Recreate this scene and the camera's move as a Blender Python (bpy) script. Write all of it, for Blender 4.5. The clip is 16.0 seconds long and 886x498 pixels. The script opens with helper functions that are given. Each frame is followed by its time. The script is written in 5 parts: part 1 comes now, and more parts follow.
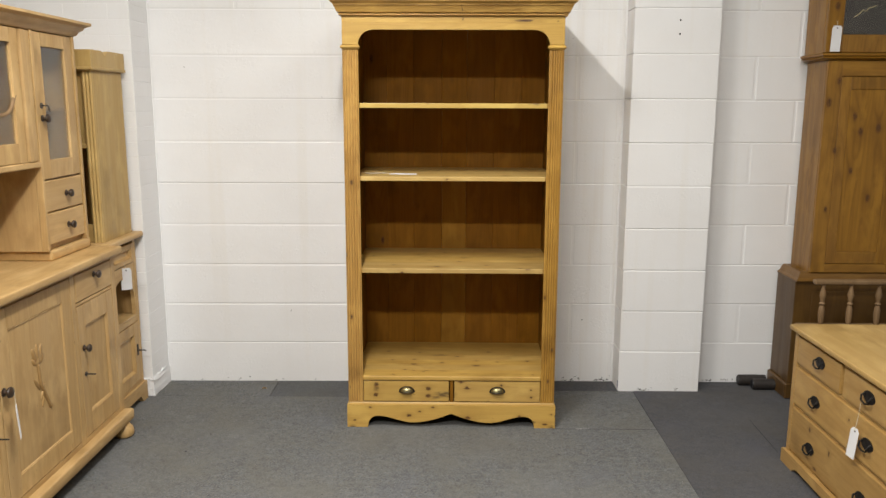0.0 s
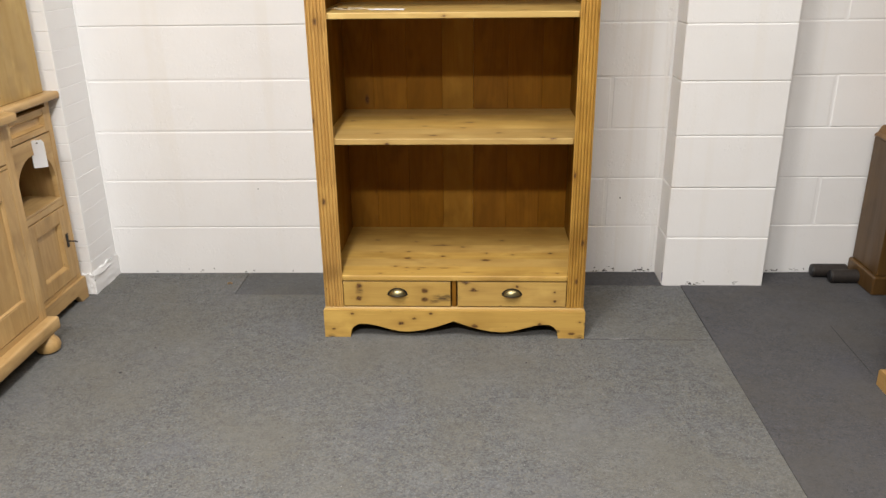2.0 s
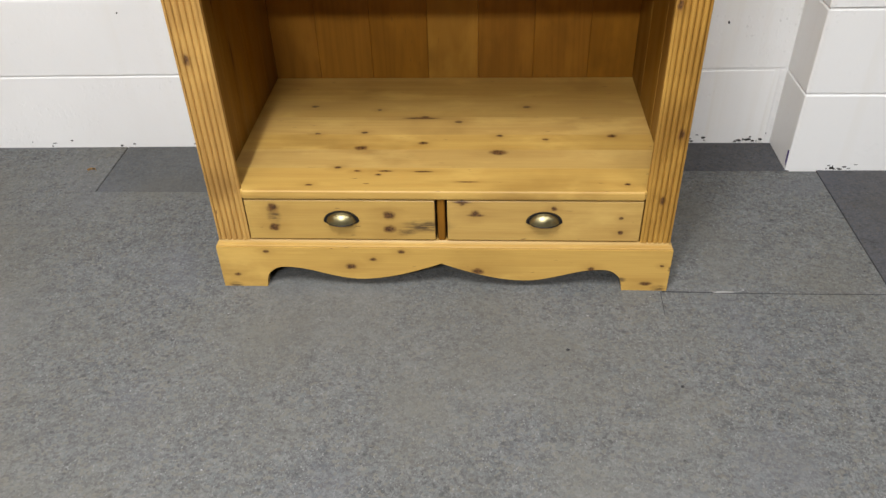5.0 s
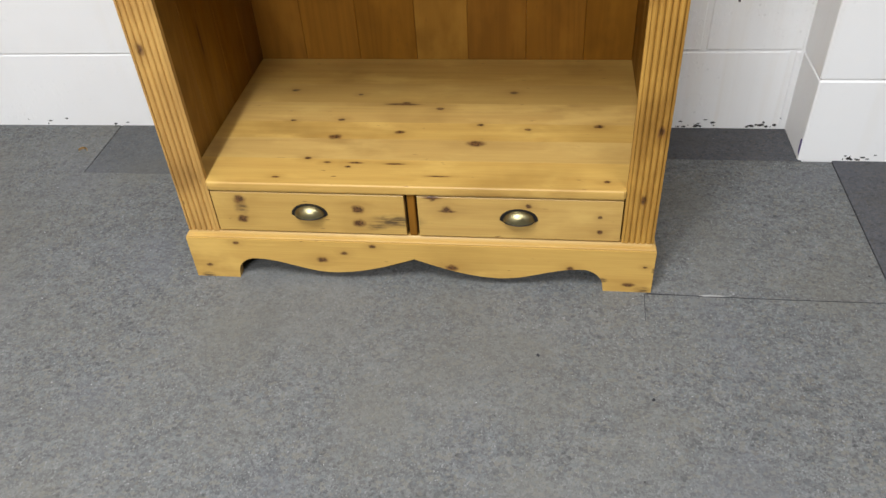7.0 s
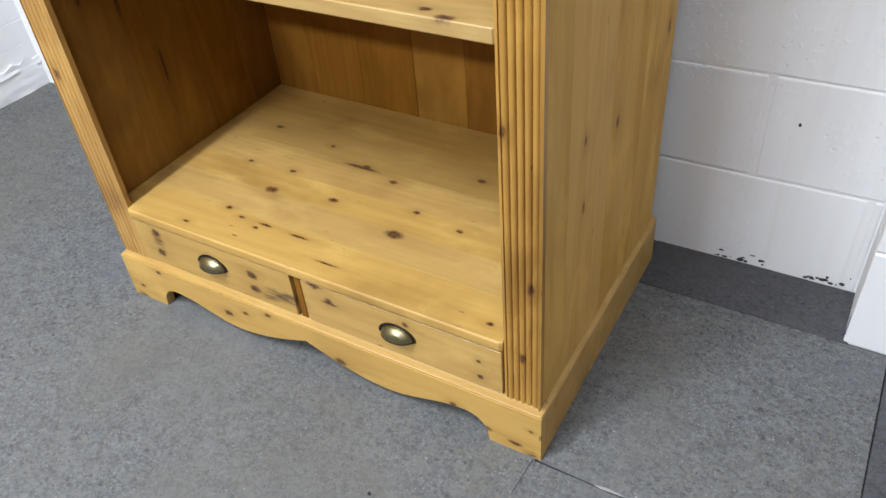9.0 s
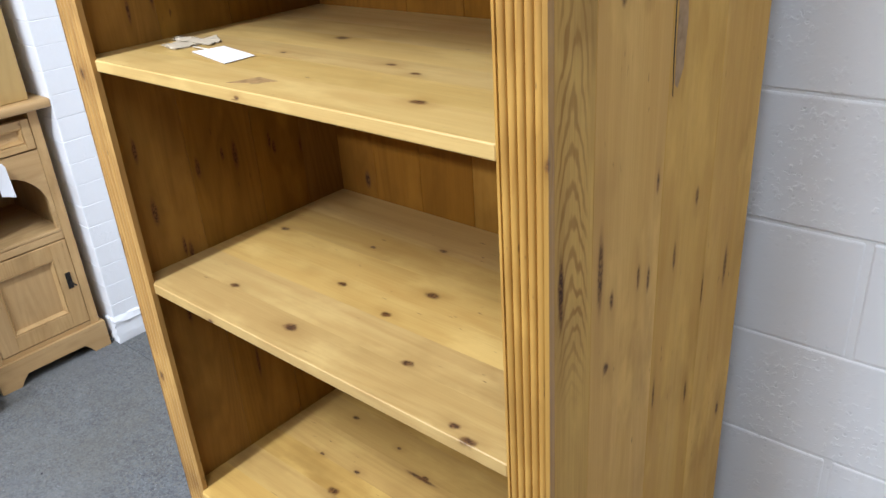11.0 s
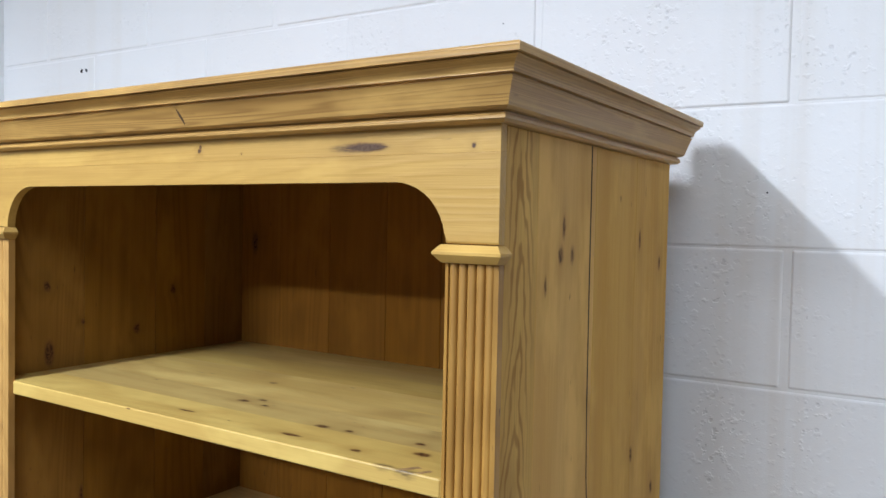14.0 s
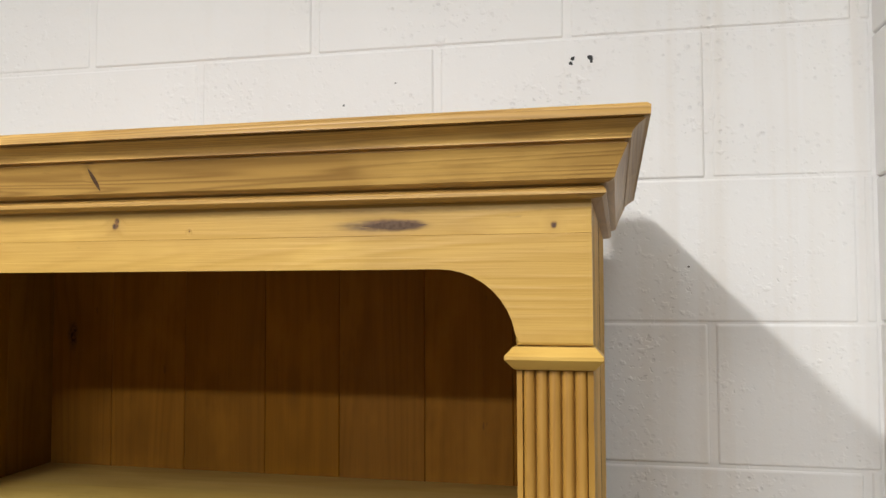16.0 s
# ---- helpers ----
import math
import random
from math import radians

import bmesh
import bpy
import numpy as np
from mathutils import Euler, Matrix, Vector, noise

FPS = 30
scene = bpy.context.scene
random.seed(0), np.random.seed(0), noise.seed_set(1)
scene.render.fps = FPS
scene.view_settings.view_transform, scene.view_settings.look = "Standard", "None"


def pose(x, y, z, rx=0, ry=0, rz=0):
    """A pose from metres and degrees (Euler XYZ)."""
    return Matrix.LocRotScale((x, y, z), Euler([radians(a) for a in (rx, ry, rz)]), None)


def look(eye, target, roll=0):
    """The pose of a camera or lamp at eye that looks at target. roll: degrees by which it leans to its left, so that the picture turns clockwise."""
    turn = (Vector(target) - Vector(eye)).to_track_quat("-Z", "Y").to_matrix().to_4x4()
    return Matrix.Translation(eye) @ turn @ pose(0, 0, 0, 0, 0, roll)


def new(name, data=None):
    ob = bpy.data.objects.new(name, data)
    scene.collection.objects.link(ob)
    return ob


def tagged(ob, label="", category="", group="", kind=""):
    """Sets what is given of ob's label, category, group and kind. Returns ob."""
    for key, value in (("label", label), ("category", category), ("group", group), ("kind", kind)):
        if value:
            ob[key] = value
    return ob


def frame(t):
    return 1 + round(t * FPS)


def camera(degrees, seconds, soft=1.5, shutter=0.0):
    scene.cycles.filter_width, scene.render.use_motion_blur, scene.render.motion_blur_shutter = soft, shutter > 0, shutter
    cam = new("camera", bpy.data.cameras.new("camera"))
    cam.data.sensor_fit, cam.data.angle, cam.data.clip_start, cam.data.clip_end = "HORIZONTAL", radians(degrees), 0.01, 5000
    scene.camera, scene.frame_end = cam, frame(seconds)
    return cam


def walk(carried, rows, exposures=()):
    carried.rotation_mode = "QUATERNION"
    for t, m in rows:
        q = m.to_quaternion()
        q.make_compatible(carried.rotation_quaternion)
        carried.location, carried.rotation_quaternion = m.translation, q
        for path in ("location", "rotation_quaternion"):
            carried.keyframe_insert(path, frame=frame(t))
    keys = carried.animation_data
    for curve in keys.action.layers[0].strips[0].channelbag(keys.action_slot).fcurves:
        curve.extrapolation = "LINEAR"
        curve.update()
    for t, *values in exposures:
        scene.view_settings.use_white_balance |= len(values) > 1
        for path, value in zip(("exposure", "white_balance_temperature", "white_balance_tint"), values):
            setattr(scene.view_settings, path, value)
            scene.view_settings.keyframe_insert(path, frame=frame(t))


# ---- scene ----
cam = camera(58.6, 16.0)
PATH = [
    (0, (-0.024, 0.018, 1.55), (-0.047, 1.985, 1.187), 0.2),
    (0.5, (0.049, 0.171, 1.542), (0.01, 2.128, 1.132), 0.2),
    (1, (0.038, 0.399, 1.504), (-0.018, 2.335, 1.008), -0.0),
    (1.5, (0.007, 0.642, 1.474), (-0.059, 2.547, 0.868), -0.4),
    (2, (0.054, 0.892, 1.431), (-0.025, 2.756, 0.71), -0.7),
    (2.5, (0.09, 1.162, 1.386), (-0.001, 2.98, 0.559), -1.2),
    (3, (0.053, 1.448, 1.349), (-0.056, 3.216, 0.422), -1.4),
    (3.5, (0.052, 1.694, 1.308), (-0.064, 3.409, 0.284), -1.7),
    (4, (0.097, 1.931, 1.253), (-0.025, 3.593, 0.149), -1.9),
    (6.3, (0.049, 2.388, 1.106), (-0.05, 3.93, -0.164), -1.8),
    (6.5, (0.074, 2.38, 1.12), (-0.037, 3.916, -0.157), -2.2),
    (7, (0.242, 2.374, 1.173), (-0.001, 3.888, -0.112), -4.0),
    (7.5, (0.427, 2.459, 1.191), (-0.004, 3.942, -0.08), -5.8),
    (8, (0.556, 2.64, 1.178), (-0.005, 4.078, -0.094), -5.2),
    (8.2, (0.622, 2.691, 1.178), (0.006, 4.098, -0.104), -4.9),
    (10.3, (0.893, 3.04, 1.27), (-0.212, 4.192, 0.065), -7.2),
    (10.5, (0.889, 3.031, 1.331), (-0.246, 4.235, 0.207), -6.0),
    (11, (0.884, 3.034, 1.489), (-0.324, 4.355, 0.597), -4.1),
    (11.5, (0.886, 3.01, 1.582), (-0.342, 4.412, 0.857), -3.0),
    (12, (0.875, 2.996, 1.647), (-0.355, 4.462, 1.067), -2.3),
    (12.5, (0.868, 2.98, 1.699), (-0.351, 4.504, 1.262), -1.4),
    (13, (0.862, 2.958, 1.742), (-0.336, 4.531, 1.442), -0.4),
    (13.5, (0.861, 2.948, 1.789), (-0.299, 4.568, 1.615), 0.6),
    (14, (0.859, 2.938, 1.829), (-0.221, 4.619, 1.761), 1.2),
    (14.5, (0.846, 2.938, 1.844), (-0.124, 4.687, 1.847), 1.4),
    (15, (0.787, 2.922, 1.849), (0.008, 4.764, 1.889), 1.1),
    (15.5, (0.655, 2.922, 1.852), (0.099, 4.842, 1.907), 0.7),
    (16, (0.492, 2.968, 1.857), (0.063, 4.919, 1.952), -0.2),
]
EXPOSURES = [(0, -0.28, 6750, 10), (1, -0.23, 6750, 11), (2, -0.09, 6750, 12), (4, 0.04, 6450, 11), (6.5, 0.14, 6200, 10), (8, 0.22, 5950, 10), (10.5, 0.36, 5500, 11),
             (12.5, 0.25, 5380, 11), (13.5, -0.02, 5350, 11), (14, -0.10, 5480, 10), (14.5, -0.10, 6000, 10), (15, -0.16, 6450, 10), (15.5, -0.24, 6550, 10), (16, -0.24, 6550, 10)]
walk(cam, [(t, look(eye, target, roll)) for t, eye, target, roll in PATH], EXPOSURES)

# ---- light: strip lights under the ceiling, plus one added fill ----
world = bpy.data.worlds.new("world")
scene.world = world
world.use_nodes = True
world.node_tree.nodes["Background"].inputs["Color"].default_value = (0.9, 0.95, 1.0, 1)
world.node_tree.nodes["Background"].inputs["Strength"].default_value = 0.02


def strip(x, y, z, wide, length, watts, colour=(1.0, 0.995, 0.975)):
    area_lamp = bpy.data.lights.new("strip_or_fill_lamp", "AREA")
    area_lamp.shape, area_lamp.size, area_lamp.size_y, area_lamp.energy, area_lamp.color = "RECTANGLE", wide, length, watts, colour
    ob = new("strip_or_fill_lamp", area_lamp)
    ob.location = (x, y, z)
    return ob


strip(-0.42, 2.10, 2.95, 0.08, 0.9, 76)
strip(-0.50, -0.36, 3.27, 1.2, 0.25, 200)
strip(1.20, 2.00, 3.4, 1.0, 1.4, 42)
# Added broad fill without a known fitting, brightening the floor at left.
strip(-1.80, 1.50, 3.4, 1.2, 1.4, 30)


# ---- materials ----
def nodes_of(name):
    m = bpy.data.materials.new(name)
    m.use_nodes = True
    t = m.node_tree
    return m, t, t.nodes["Principled BSDF"]


def add(t, kind, **sets):
    n = t.nodes.new(kind)
    for k, v in sets.items():
        if k.startswith("i_"):
            n.inputs[k[2:].replace("_", " ")].default_value = v
        else:
            setattr(n, k, v)
    return n


def maths(t, op, a, b=0.0, c=0.0, clamp=False):
    n = t.nodes.new("ShaderNodeMath")
    n.operation, n.use_clamp = op, clamp
    for i, v in enumerate((a, b, c)):
        if hasattr(v, "links"):
            t.links.new(v, n.inputs[i])
        else:
            n.inputs[i].default_value = v
    return n.outputs[0]


def vmath(t, op, a, b):
    n = t.nodes.new("ShaderNodeVectorMath")
    n.operation = op
    for i, v in enumerate((a, b)):
        if hasattr(v, "links"):
            t.links.new(v, n.inputs[i])
        else:
            n.inputs[i].default_value = v
    return n.outputs["Value"] if op in ("DISTANCE", "LENGTH") else n.outputs[0]


def ramp(t, v, a, b, lo=0.0, hi=1.0):
    n = t.nodes.new("ShaderNodeMapRange")
    n.interpolation_type = "SMOOTHSTEP"
    t.links.new(v, n.inputs[0])
    for i, x in enumerate((a, b, lo, hi), 1):
        n.inputs[i].default_value = x
    return n.outputs[0]


def mix(t, fac, a, b, how="MIX"):
    n = t.nodes.new("ShaderNodeMix")
    n.data_type, n.blend_type = "RGBA", how
    for i, v in ((0, fac), (6, a), (7, b)):
        if hasattr(v, "links"):
            t.links.new(v, n.inputs[i])
        else:
            n.inputs[i].default_value = v if i == 0 else (*v, 1)
    return n.outputs[2]


def noise3(t, vec, scale, detail=2.0, rough=0.5):
    n = add(t, "ShaderNodeTexNoise", i_Scale=scale, i_Detail=detail, i_Roughness=rough)
    t.links.new(vec, n.inputs["Vector"])
    return n.outputs["Fac"]


def relief(t, bsdf, height, strength, distance):
    b = add(t, "ShaderNodeBump", i_Strength=strength, i_Distance=distance)
    t.links.new(height, b.inputs["Height"])
    t.links.new(b.outputs[0], bsdf.inputs["Normal"])


def add_noise(t, vec, scale):
    n = add(t, "ShaderNodeTexNoise", i_Scale=scale, i_Detail=2.0)
    t.links.new(vec, n.inputs["Vector"])
    return n.outputs["Color"]


def along(axis, across, length):
    return tuple(length if i == axis else across for i in range(3))


def pine(name, axis, light, dark, knots=(), stray=0.7, rings=1.0, gloss=0.42, vary=0.12, long=0.55, figure=0.4, bands=0.42, specks=0.5, spec=0.5, arches=None, smudges=(), blotch=0.5, streak=48.0, ink=1.0, tight=1.0):
    """Waxed pine, the grain along axis 0, 1 or 2; knots: (x, y, z, radius[, stretch]) in metres, in the thing's own place;
    arches: the middle line (y) of a board whose rings show as pointed arches; smudges: soft dark rubs like the knots."""
    m, t, bsdf = nodes_of(name)
    place = add(t, "ShaderNodeTexCoord").outputs["Object"]
    chance = add(t, "ShaderNodeObjectInfo").outputs["Random"]
    shift = add(t, "ShaderNodeCombineXYZ")
    for i, k in enumerate((19.0, 31.0, 23.0)):
        t.links.new(maths(t, "MULTIPLY", chance, k), shift.inputs[i])
    moved = vmath(t, "ADD", place, shift.outputs[0])
    # knots: named ones and chance ones
    knot, halo = None, None
    sway = vmath(t, "SUBTRACT", add_noise(t, place, 75.0), (0.5, 0.5, 0.5))

    def away(x, y, z, stretch, r):
        k = min(0.012, 0.95 * r) * min(1.0, 0.3 + stretch)
        bent = vmath(t, "ADD", place, vmath(t, "MULTIPLY", sway, (k, k, k)))
        return vmath(t, "DISTANCE", vmath(t, "MULTIPLY", bent, along(axis, 1.0, stretch)), tuple(c * k for c, k in zip((x, y, z), along(axis, 1.0, stretch))))

    for x, y, z, r, *rest in knots:
        d = away(x, y, z, rest[0] if rest else long, r)
        core = ramp(t, d, r * 1.0, r * 0.3)
        ring = ramp(t, d, r * 3.2, r * 0.6)
        knot = core if knot is None else maths(t, "MAXIMUM", knot, core)
        halo = ring if halo is None else maths(t, "MAXIMUM", halo, ring)
    if stray < 1.0:
        cells = add(t, "ShaderNodeTexVoronoi", i_Scale=1.0, i_Randomness=1.0)
        t.links.new(vmath(t, "MULTIPLY", moved, along(axis, 11.0, 4.6)), cells.inputs["Vector"])
        pick = add(t, "ShaderNodeSeparateColor")
        t.links.new(cells.outputs["Color"], pick.inputs[0])
        few = maths(t, "GREATER_THAN", pick.outputs[0], stray)
        size = maths(t, "MULTIPLY_ADD", pick.outputs[1], 0.10, 0.05)
        near = maths(t, "DIVIDE", cells.outputs["Distance"], size)
        core = maths(t, "MULTIPLY", ramp(t, near, 1.0, 0.4), few)
        ring = maths(t, "MULTIPLY", ramp(t, near, 3.4, 0.6), few)
        knot = core if knot is None else maths(t, "MAXIMUM", knot, core)
        halo = ring if halo is None else maths(t, "MAXIMUM", halo, ring)
    # growth rings as contours of a stretched field
    field = noise3(t, vmath(t, "MULTIPLY", moved, along(axis, 6.5 * tight, 0.5 * tight ** 0.25)), 1.0, 1.2, 0.4)
    if halo is not None:
        field = maths(t, "MULTIPLY_ADD", halo, 0.018, field)
    waves = maths(t, "SINE", maths(t, "MULTIPLY", field, 190.0 * rings))
    late = maths(t, "POWER", maths(t, "MULTIPLY_ADD", waves, 0.5, 0.5), 2.5)
    soft = noise3(t, vmath(t, "MULTIPLY", moved, along(axis, 16.0, 1.0)), 1.0, 2.0)
    fibre = noise3(t, vmath(t, "MULTIPLY", moved, along(axis, 420.0, 9.0)), 1.0, 2.0)
    stain = noise3(t, moved, 5.0, 3.0)
    band = noise3(t, vmath(t, "MULTIPLY", moved, along(axis, streak, 0.45)), 1.0, 3.0, 0.55)
    mid = tuple(0.5 * (a + b) for a, b in zip(light, dark))
    colour = mix(t, maths(t, "MULTIPLY", late, ramp(t, soft, 0.3, 0.7, 0.4 * figure, figure)), light, dark)
    colour = mix(t, ramp(t, soft, 0.45, 0.8, 0.0, 0.4), colour, mid)
    colour = mix(t, ramp(t, fibre, 0.35, 0.7, 0.0, 0.20), colour, dark)
    colour = mix(t, ramp(t, band, 0.36, 0.66, 0.0, bands), colour, tuple(a * 0.55 + b * 0.45 for a, b in zip(dark, light)))
    colour = mix(t, ramp(t, stain, 0.52, 0.8, 0.0, blotch), colour, tuple(c * 0.62 for c in dark))
    worn = noise3(t, vmath(t, "MULTIPLY", moved, along(axis, 11.0, 4.5)), 1.0, 4.0, 0.6)
    colour = mix(t, ramp(t, worn, 0.48, 0.70, 0.0, 0.7), colour, tuple(min(0.8, c * k) for c, k in zip(light, (1.18, 1.22, 1.28))))
    if arches is not None:
        spot = add(t, "ShaderNodeSeparateXYZ")
        t.links.new(place, spot.inputs[0])
        aside = maths(t, "SUBTRACT", spot.outputs[1], arches)
        aside = maths(t, "MULTIPLY_ADD", maths(t, "SUBTRACT", noise3(t, vmath(t, "MULTIPLY", place, (1.0, 1.0, 7.0)), 1.0, 2.0), 0.5), 0.03, aside)
        rise = maths(t, "MULTIPLY", maths(t, "LOGARITHM", maths(t, "SUBTRACT", spot.outputs[2], 0.66), math.e), 11.5)
        fan = maths(t, "MULTIPLY", maths(t, "POWER", maths(t, "ABSOLUTE", aside), 1.35), 240.0)
        turn = maths(t, "ADD", maths(t, "ADD", rise, fan), maths(t, "MULTIPLY", noise3(t, vmath(t, "MULTIPLY", place, (1.0, 46.0, 16.0)), 1.0, 2.0), 1.7))
        line = ramp(t, maths(t, "SINE", maths(t, "MULTIPLY", turn, 6.283)), -0.1, 0.95)
        fade = maths(t, "MULTIPLY", ramp(t, maths(t, "ABSOLUTE", aside), 0.036, 0.020), ramp(t, spot.outputs[2], 0.86, 1.02))
        colour = mix(t, maths(t, "MULTIPLY", maths(t, "MULTIPLY", line, fade), ramp(t, soft, 0.3, 0.7, 0.5, 0.85)), colour, dark)
    if specks > 0:
        dash = noise3(t, vmath(t, "MULTIPLY", moved, along(axis, 150.0, 34.0)), 1.0, 1.0)
        where = noise3(t, moved, 13.0, 2.0)
        colour = mix(t, maths(t, "MULTIPLY", ramp(t, dash, 0.73, 0.79), ramp(t, where, 0.46, 0.6, 0.0, specks)), colour, (0.10, 0.045, 0.015))
    for x, y, z, r, stretch in smudges:
        rub = maths(t, "MULTIPLY", ramp(t, away(x, y, z, stretch, r), r, r * 0.2, 0.0, 0.92), ramp(t, noise3(t, vmath(t, "MULTIPLY", place, along(axis, 220.0, 40.0)), 1.0, 2.0), 0.3, 0.65, 0.25, 1.0))
        colour = mix(t, rub, colour, (0.058, 0.034, 0.019))
    if knot is not None:
        colour = mix(t, maths(t, "MULTIPLY", halo, 0.22), colour, tuple(c * 0.7 for c in dark))
        rough_knot = maths(t, "MULTIPLY", knot, ramp(t, noise3(t, place, 170.0, 2.0), 0.25, 0.6, 0.70 * ink, 0.98 * ink))
        colour = mix(t, rough_knot, colour, (0.130, 0.055, 0.017))
        heart = maths(t, "MULTIPLY", maths(t, "POWER", knot, 3.0), ramp(t, noise3(t, place, 230.0, 2.0), 0.4, 0.6, 0.0, 0.9 * ink))
        colour = mix(t, heart, colour, (0.040, 0.017, 0.007))
    hue = add(t, "ShaderNodeHueSaturation")
    t.links.new(colour, hue.inputs["Color"])
    t.links.new(maths(t, "MULTIPLY_ADD", chance, vary, 1.0 - 0.5 * vary), hue.inputs["Value"])
    t.links.new(maths(t, "MULTIPLY_ADD", maths(t, "FRACT", maths(t, "MULTIPLY", chance, 7.3)), 0.35 * vary, 1.0 - 0.175 * vary), hue.inputs["Saturation"])
    t.links.new(hue.outputs[0], bsdf.inputs["Base Color"])
    bsdf.inputs["Specular IOR Level"].default_value = spec
    t.links.new(ramp(t, soft, 0.3, 0.75, gloss - 0.06, gloss + 0.1), bsdf.inputs["Roughness"])
    relief(t, bsdf, maths(t, "MULTIPLY_ADD", late, 0.5, fibre), 0.3, 0.0008)
    return m


HONEY, AMBER = (0.525, 0.332, 0.088), (0.32, 0.160, 0.032)
PALE, TAN = (0.535, 0.345, 0.145), (0.36, 0.208, 0.068)
OLD, BROWN = (0.305, 0.149, 0.022), (0.115, 0.048, 0.008)


def paint_white(name, tone=(0.84, 0.838, 0.834), lumps=1.0):
    """Thick white paint over coarse block: smooth patches and patches of small crumbs and dents."""
    m, t, bsdf = nodes_of(name)
    geo = add(t, "ShaderNodeNewGeometry").outputs["Position"]
    chance = add(t, "ShaderNodeObjectInfo").outputs["Random"]
    big = noise3(t, geo, 2.6, 4.0)
    patch = ramp(t, noise3(t, geo, 7.0, 3.0), 0.42, 0.68, 0.10, 1.0)
    reach = add(t, "ShaderNodeSeparateXYZ")
    t.links.new(geo, reach.inputs[0])
    patch = maths(t, "MULTIPLY", patch, maths(t, "MULTIPLY", ramp(t, reach.outputs[0], -0.45, 0.25, 0.45, 1.0), ramp(t, reach.outputs[0], 0.86, 0.92, 1.0, 0.4)))
    crumb = noise3(t, geo, 72.0, 2.0, 0.55)
    fine = noise3(t, geo, 320.0, 3.0, 0.6)
    swell = noise3(t, geo, 18.0, 2.0)
    cells = add(t, "ShaderNodeTexVoronoi", i_Scale=62.0, i_Randomness=1.0)
    t.links.new(geo, cells.inputs["Vector"])
    pick = add(t, "ShaderNodeSeparateColor")
    t.links.new(cells.outputs["Color"], pick.inputs[0])
    pit = maths(t, "MULTIPLY", maths(t, "MULTIPLY", ramp(t, cells.outputs["Distance"], 0.30, 0.12), maths(t, "GREATER_THAN", pick.outputs[0], 0.72)), patch)
    colour = mix(t, ramp(t, big, 0.35, 0.75, 0.0, 0.6), tone, tuple(c * k for c, k in zip(tone, (0.94, 0.93, 0.92))))
    runs = noise3(t, vmath(t, "MULTIPLY", geo, (14.0, 14.0, 0.5)), 1.0, 2.0)
    colour = mix(t, ramp(t, runs, 0.56, 0.74, 0.0, 0.22), colour, tuple(c * k for c, k in zip(tone, (0.91, 0.87, 0.79))))
    # old damp runs where the wall meets the pier
    spot = add(t, "ShaderNodeSeparateXYZ")
    t.links.new(geo, spot.inputs[0])
    damp = maths(t, "MULTIPLY", ramp(t, spot.outputs[0], 0.50, 0.62), ramp(t, spot.outputs[0], 0.93, 0.86))
    drip = ramp(t, noise3(t, vmath(t, "MULTIPLY", geo, (26.0, 26.0, 0.8)), 1.0, 3.0), 0.48, 0.68, 0.0, 0.32)
    colour = mix(t, maths(t, "MULTIPLY", damp, drip), colour, tuple(c * k for c, k in zip(tone, (0.87, 0.81, 0.73))))
    dent = maths(t, "MULTIPLY", ramp(t, crumb, 0.36, 0.26), patch)
    colour = mix(t, maths(t, "MULTIPLY", maths(t, "MAXIMUM", dent, pit), 0.2), colour, tuple(c * 0.55 for c in tone))
    hue = add(t, "ShaderNodeHueSaturation")
    t.links.new(colour, hue.inputs["Color"])
    t.links.new(maths(t, "MULTIPLY_ADD", chance, 0.02, 0.99), hue.inputs["Value"])
    t.links.new(hue.outputs[0], bsdf.inputs["Base Color"])
    bsdf.inputs["Roughness"].default_value = 0.6
    rise = maths(t, "MULTIPLY", ramp(t, crumb, 0.54, 0.72), patch)
    height = maths(t, "SUBTRACT", maths(t, "SUBTRACT", rise, dent), pit)
    height = maths(t, "ADD", height, maths(t, "MULTIPLY", swell, 0.6))
    height = maths(t, "MULTIPLY_ADD", fine, 0.12, height)
    relief(t, bsdf, height, 0.60 * lumps, 0.0022)
    return m


